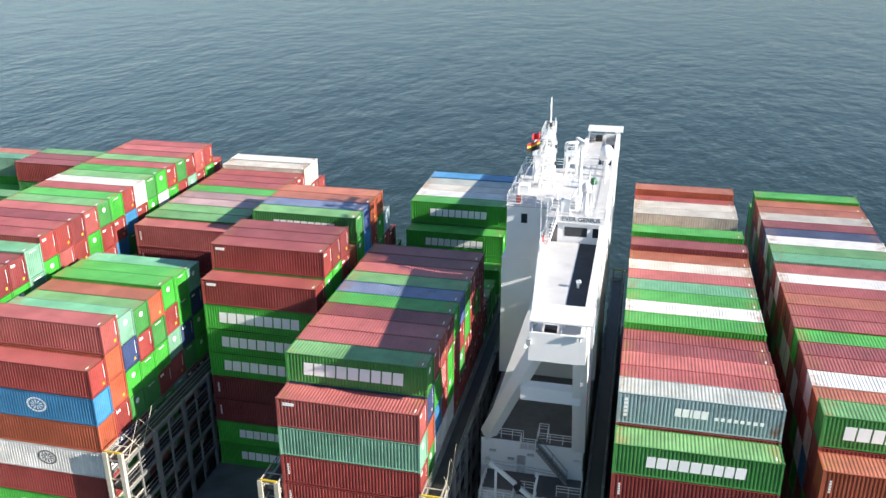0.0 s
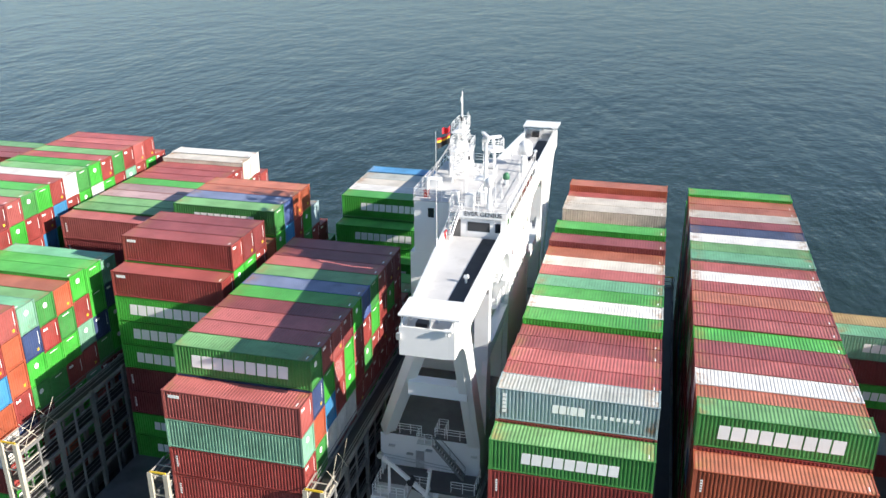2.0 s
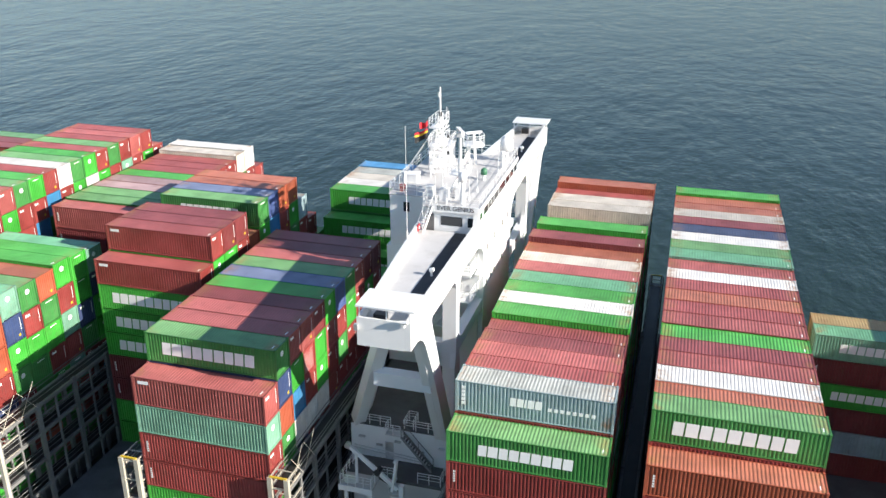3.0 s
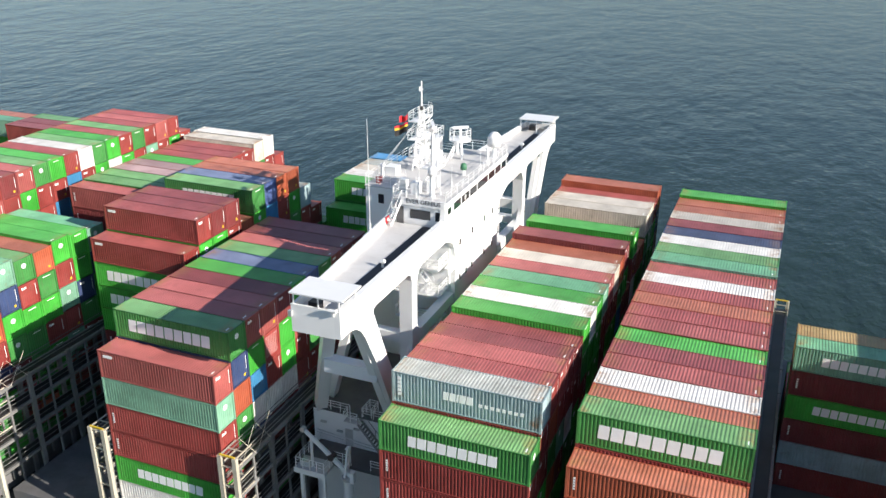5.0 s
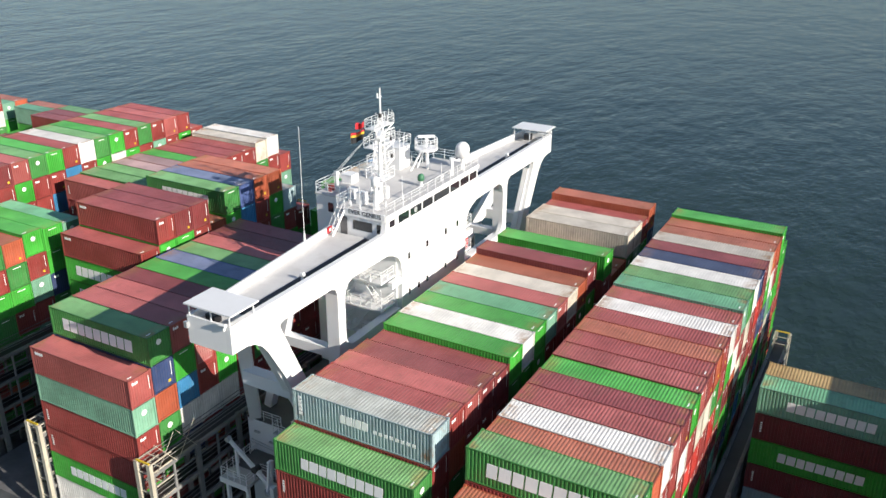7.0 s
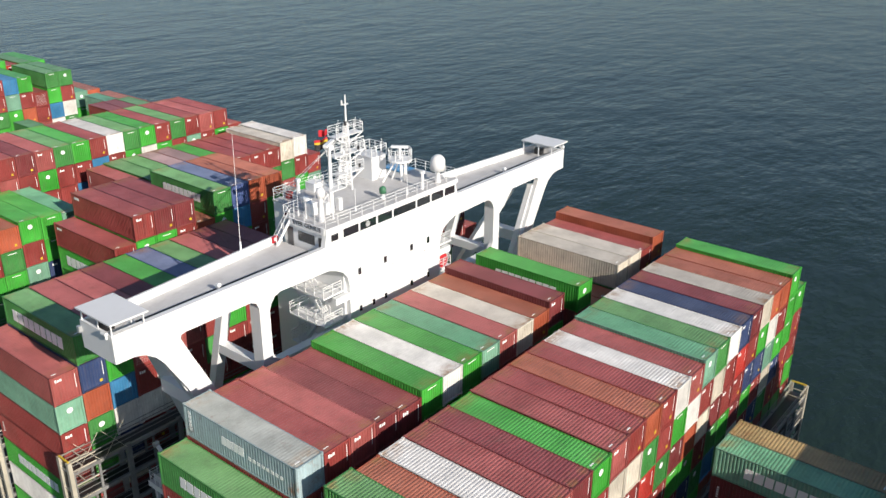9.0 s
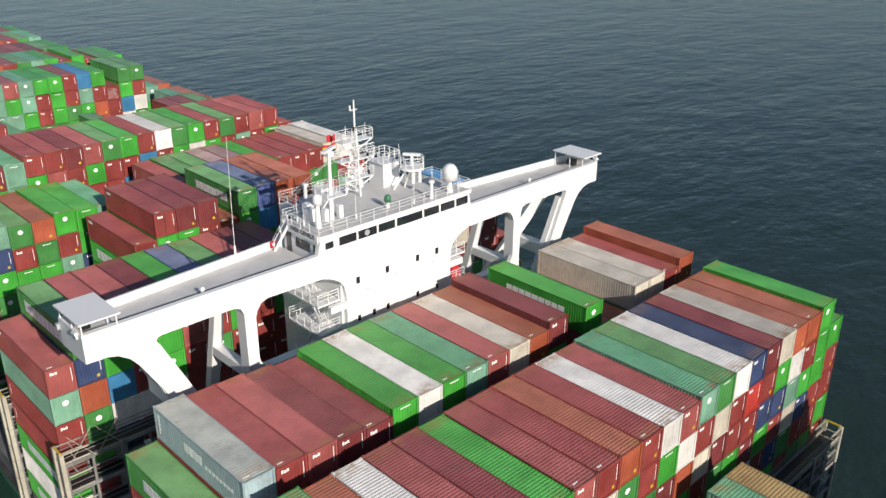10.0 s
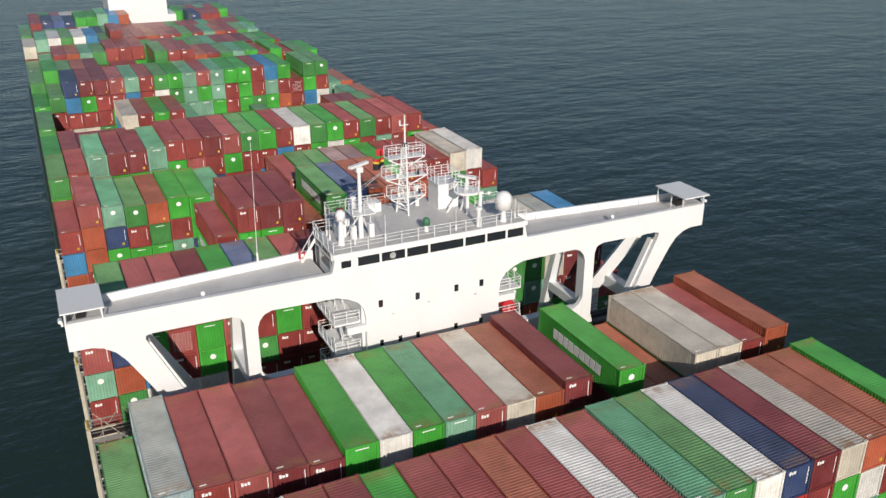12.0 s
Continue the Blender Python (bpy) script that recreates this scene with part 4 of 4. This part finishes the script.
def build_domes():
    for x, y, r, h, leg in ((-1.95, 95.65, 0.74, 0.85, 1.25), (-3.0, 80.85, 0.42, 0.5, 2.2)):
        d = thing("satellite_dome", (x, y, TOP), "white rounded satellite radome on a conical stand", "satellite dome", "radomes on the roof")
        part("stand", beam(B(), (0, 0, 0), (0, 0, leg), 0.6, n=12, r2=0.55), WHITE, d)
        part("dome", dome(B(), (0, 0, leg), r, h), WHITE, d)
    m = thing("compass_stand", (-2.75, 88.5, TOP), "weathered green covered compass on a white stand", "compass")
    part("stand", beam(B(), (0, 0, 0), (0, 0, 0.6), 0.4, n=10, r2=0.8), WHITE, m)
    part("cover", dome(B(), (0, 0, 0.6), 0.34, 0.35, 12, 4), GREENP, m, "faded green canvas cover")
    for x, y, h in ((-1.8, 93.1, 1.6), (-9.0, 90.4, 1.8), (-6.2, 95.6, 1.3), (-9.9, 84.4, 1.3)):
        v = thing("mushroom_vent", (x, y, TOP), "white mushroom ventilator on the roof deck", "ventilator", "roof ventilators")
        part("pipe", beam(B(), (0, 0, 0), (0, 0, h), 0.42, n=12, r2=0.7), WHITE, v)
        part("cap", beam(B(), (0, 0, h), (0, 0, h + 0.22), 0.62, n=12, r2=0.8), WHITE, v)
    for x, y, h in ((-2.5, 84.6, 2.2), (-1.8, 90.9, 1.9), (-2.6, 81.9, 2.4), (-5.5, 80.4, 2.6), (-2.2, 97.0, 1.9), (-9.8, 96.0, 3.0), (-4.4, 80.3, 2.0), (-6.0, 84.6, 1.6)):
        a = thing("antenna", (x, y, TOP), "thin white whip aerial on a short base", "antenna", "roof aerials")
        part("base", beam(B(), (0, 0, 0), (0, 0, 0.5), 0.16, n=8), WHITE, a)
        part("rod", beam(B(), (0, 0, 0.5), (0, 0, h), 0.05, n=6), WHITE, a)
    for x, y, w, h in ((-4.9, 81.4, 0.8, 1.1), (-6.6, 82.4, 0.7, 0.9), (-9.6, 86.2, 1.2, 0.8)):
        c = thing("deck_locker", (x, y, TOP), "white steel locker on the roof deck", "locker", "roof lockers")
        part("body", box(B(), (-w / 2, -w / 2, 0), (w / 2, w / 2, h)), WHITE, c)
        part("lid", box(B(), (-w / 2 - 0.03, -w / 2 - 0.03, h), (w / 2 + 0.03, w / 2 + 0.03, h + 0.06)), WHITE, c)
    # plain red box added for a patch of red cloth near the aft rail
    e = thing("red_roof_box", (-9.6, 83.0, TOP), "dark red box in place of red cloth by the rail", "fire box")
    part("box", box(B(), (-0.2, -0.3, 0), (0.2, 0.3, 0.6)), MAT["R"], e)
    part("lid", box(B(), (-0.23, -0.33, 0.6), (0.23, 0.33, 0.66)), MAT["R"], e)


build_domes()


def build_wing_items():
    w = thing("whip_antenna", (-6.75, 74.5, 47.6), "tall thin white whip antenna on the wing bulwark", "antenna")
    part("base", beam(B(), (0.35, 0, 0), (0.35, 0, 1.5), 0.24, n=8, r2=0.7), WHITE, w)
    part("rod", beam(B(), (0.35, 0, 1.5), (0.2, 0.3, 11.0), 0.06, n=6, r2=0.5), WHITE, w)
    b = thing("lifebuoy_box", (-6.62, 78.4, 47.75), "red lifebuoy box on the white bulwark", "lifebuoy box")
    part("panel", box(B(), (0, -0.32, 0), (0.12, 0.32, 0.62)), REDP, b)
    part("ring", box(B(), (0.12, -0.14, 0.16), (0.135, 0.14, 0.46)), PALE, b)
    r = thing("stores_crane", (0, 66.0, 18.6), "white folded deck crane on a pedestal beside the base house", "deck crane")
    part("pedestal", beam(B(), (-5.0, 0, 0), (-5.0, 0, 8.9), 1.0, n=14, r2=0.92), WHITE, r)
    part("slewing_ring", beam(B(), (-5.0, 0, 8.9), (-5.0, 0, 9.15), 1.25, n=14), SILVER, r)
    tower = part("tower", beam(beam(B(), (-5.25, -0.28, 9.1), (-4.85, -0.2, 12.3), 0.2), (-5.25, 0.28, 9.1), (-4.85, 0.2, 12.3), 0.2), WHITE, r)
    for z in (10.2, 11.2, 12.2):
        part("rung", box(B(), (-5.1, -0.25, z), (-4.9, 0.25, z + 0.1)), WHITE, tower)
    jib = part("jib", beam(B(), (-4.8, 0, 9.3), (-9.2, -0.3, 13.3), 0.34, 0.4, r2=0.7), WHITE, r)
    part("sheave", beam(B(), (-9.25, -0.55, 13.35), (-9.25, -0.1, 13.35), 0.5, n=12), SILVER, jib)
    part("ram", beam(B(), (-5.0, 0.05, 9.3), (-6.5, -0.1, 10.35), 0.24, n=8), BLACK, r, "black hydraulic ram")
    part("winch", beam(B(), (-6.6, -0.35, 10.9), (-6.6, 0.35, 10.9), 0.65, n=12), BLACK, r, "dark winch drum")
    part("jib_support", beam(B(), (-8.5, -0.3, 9.2), (-8.5, -0.3, 12.5), 0.2), WHITE, r)
    part("control_box", box(B(), (-4.4, -0.9, 9.2), (-4.0, -0.4, 10.3)), WHITE, r)


build_wing_items()


def build_rescue_boat():
    r = thing("rescue_boat", (-3.9, 96.5, 40.41), "red rounded rescue boat stowed under the far balcony", "rescue boat")
    part("hull", beam(B(), (-2.0, 0, 0.75), (2.0, 0, 0.75), 1.5, n=14), REDP, r)
    part("fender", beam(B(), (-2.02, 0.0, 0.95), (2.02, 0.0, 0.95), 1.46, 0.12), BLACK, r)


build_rescue_boat()


# ---- lashing bridges between the bays ----
def build_lashing(x, top, mat, y0=59.2, y1=None):
    y1 = 2 * MID - 59.2 if y1 is None else y1
    t = thing("lashing_bridge", (x, 0, 18.6), "grey steel lashing bridge frame across the deck between container bays", "lashing bridge", "lashing bridges")
    h = top - 18.6
    n = int((y1 - y0) / 5.08)
    posts = [mesh_of("post", box(B(), (x0, -0.24, 0), (x0 + 0.3, 0.24, h)), mat) for x0 in (-0.9, 0.6)]
    for i in range(n + 1):
        y = y0 + (y1 - y0) * i / n
        for me in posts:
            part("post", me, None, t).location = (0, y, 0)
    for s in (-0.86, 0.62):
        z = h - 0.1
        while z > 1:
            part("girder", box(B(), (s, y0, z - 0.34), (s + 0.24, y1, z)), mat, t)
            z -= 2.9
        for i in range(n):
            y = y0 + (y1 - y0) * i / n
            part("stanchion", box(B(), (s + 0.04, y + 2.4, 1.0), (s + 0.2, y + 2.6, h - 0.4)), mat, t)
    for k, z in enumerate((h - 2.9, h - 5.8, h - 8.7)):
        if z > 1:
            # solid walkway in black, standing in for the shade between the bays
            part("walkway", box(B(), (-0.6, y0, z - 0.12), (0.6, y1, z)), BLACK, t, "steel walkway blackened for the shade in the gap")
            for s in (-0.8, 0.8):
                for u in (0.55, 1.05):
                    part("handrail", beam(B(), (s, y0, z + u), (s, y1, z + u), 0.05), mat, t)
    for s in (-0.72, 0.72):
        part("mid_beam", beam(B(), (s, y0, h - 1.5), (s, y1, h - 1.5), 0.12), mat, t)
        for u in (0.5, 0.9):
            part("handrail", beam(B(), (s, y0, h + u), (s, y1, h + u), 0.05), mat, t)
    # top walkway blackened likewise, as it lies in the bays' shadow
    part("top_walkway", box(B(), (-0.6, y0, h - 0.16), (0.6, y1, h - 0.08)), BLACK, t, "steel walkway blackened for the shade in the gap")
    # the tall end frames in cream paint at the ship's sides
    for y, s in ((y0 - 0.1, -1), (y1 + 0.1, 1)):
        e = part("end_frame", box(box(B(), (-0.95, y - 0.18, 0), (-0.55, y + 0.18, h + 1.0)), (0.55, y - 0.18, 0), (0.95, y + 0.18, h + 1.0)), BEIGE, t, "cream painted end frame")
        z = 0.8
        while z < h + 1:
            part("rung", box(B(), (-0.55, y - 0.08, z - 0.1), (0.55, y + 0.08, z)), BEIGE, e)
            z += 2.0
        for z in (h - 6, h - 4.5, h - 3, h - 1.5, h, h + 0.9):
            for x_ in (-0.8, 0.8):
                part("guard_rail", beam(B(), (x_, y, z), (x_, y - s * 2.4, z), 0.1), BEIGE, e)
            part("guard_rail", beam(B(), (-0.8, y - s * 1.2, z), (0.8, y - s * 1.2, z), 0.08), BEIGE, e)
        part("hand_hoop", beam(B(), (-0.75, y, h + 1.05), (0.75, y, h + 1.05), 0.14), YELLOW, e)
        part("hand_hoop", beam(B(), (-0.75, y, h + 0.2), (-0.75, y + 0.02, h + 1.05), 0.14), YELLOW, e)
    # crossed lashing rods on the two outer stacks
    for y in (y0 + 0.5, y0 + 3.0):
        part("lashing_rod", beam(B(), (0.93, y, h - 0.2), (0.97, y + 2.2, h + 2.7), 0.036), BEIGE, t)
        part("lashing_rod", beam(B(), (0.93, y + 2.2, h - 0.2), (0.97, y, h + 2.7), 0.036), BEIGE, t)


for x, top in ((29.72, 27.7), (14.9, 27.7), (0.0, 27.7), (-12.75, 31.4), (-26.96, 30.6), (-41.65, 31.2), (-56.7, 31.5)):
    build_lashing(x, top, STEEL, y1=117.4 if x > 20 else None)


# ---- the funnel casing far aft ----
def build_funnel():
    f = thing("funnel_casing", (-184.5, 88.5, 18.6), "large plain white engine casing far aft", "funnel casing")
    part("casing", box(B(), (-14, -7.2, 0), (0, 7.4, 38)), WHITE, f)
    part("side_house", box(B(), (-12, 7.4, 0), (-1, 9.6, 26)), WHITE, f)
    part("deck_house", box(B(), (0, -9, 0), (5, 9, 20)), WHITE, f)
    part("funnel", box(B(), (-12, -4, 38), (-3, 4, 45)), GREENP, f, "green funnel")


build_funnel()
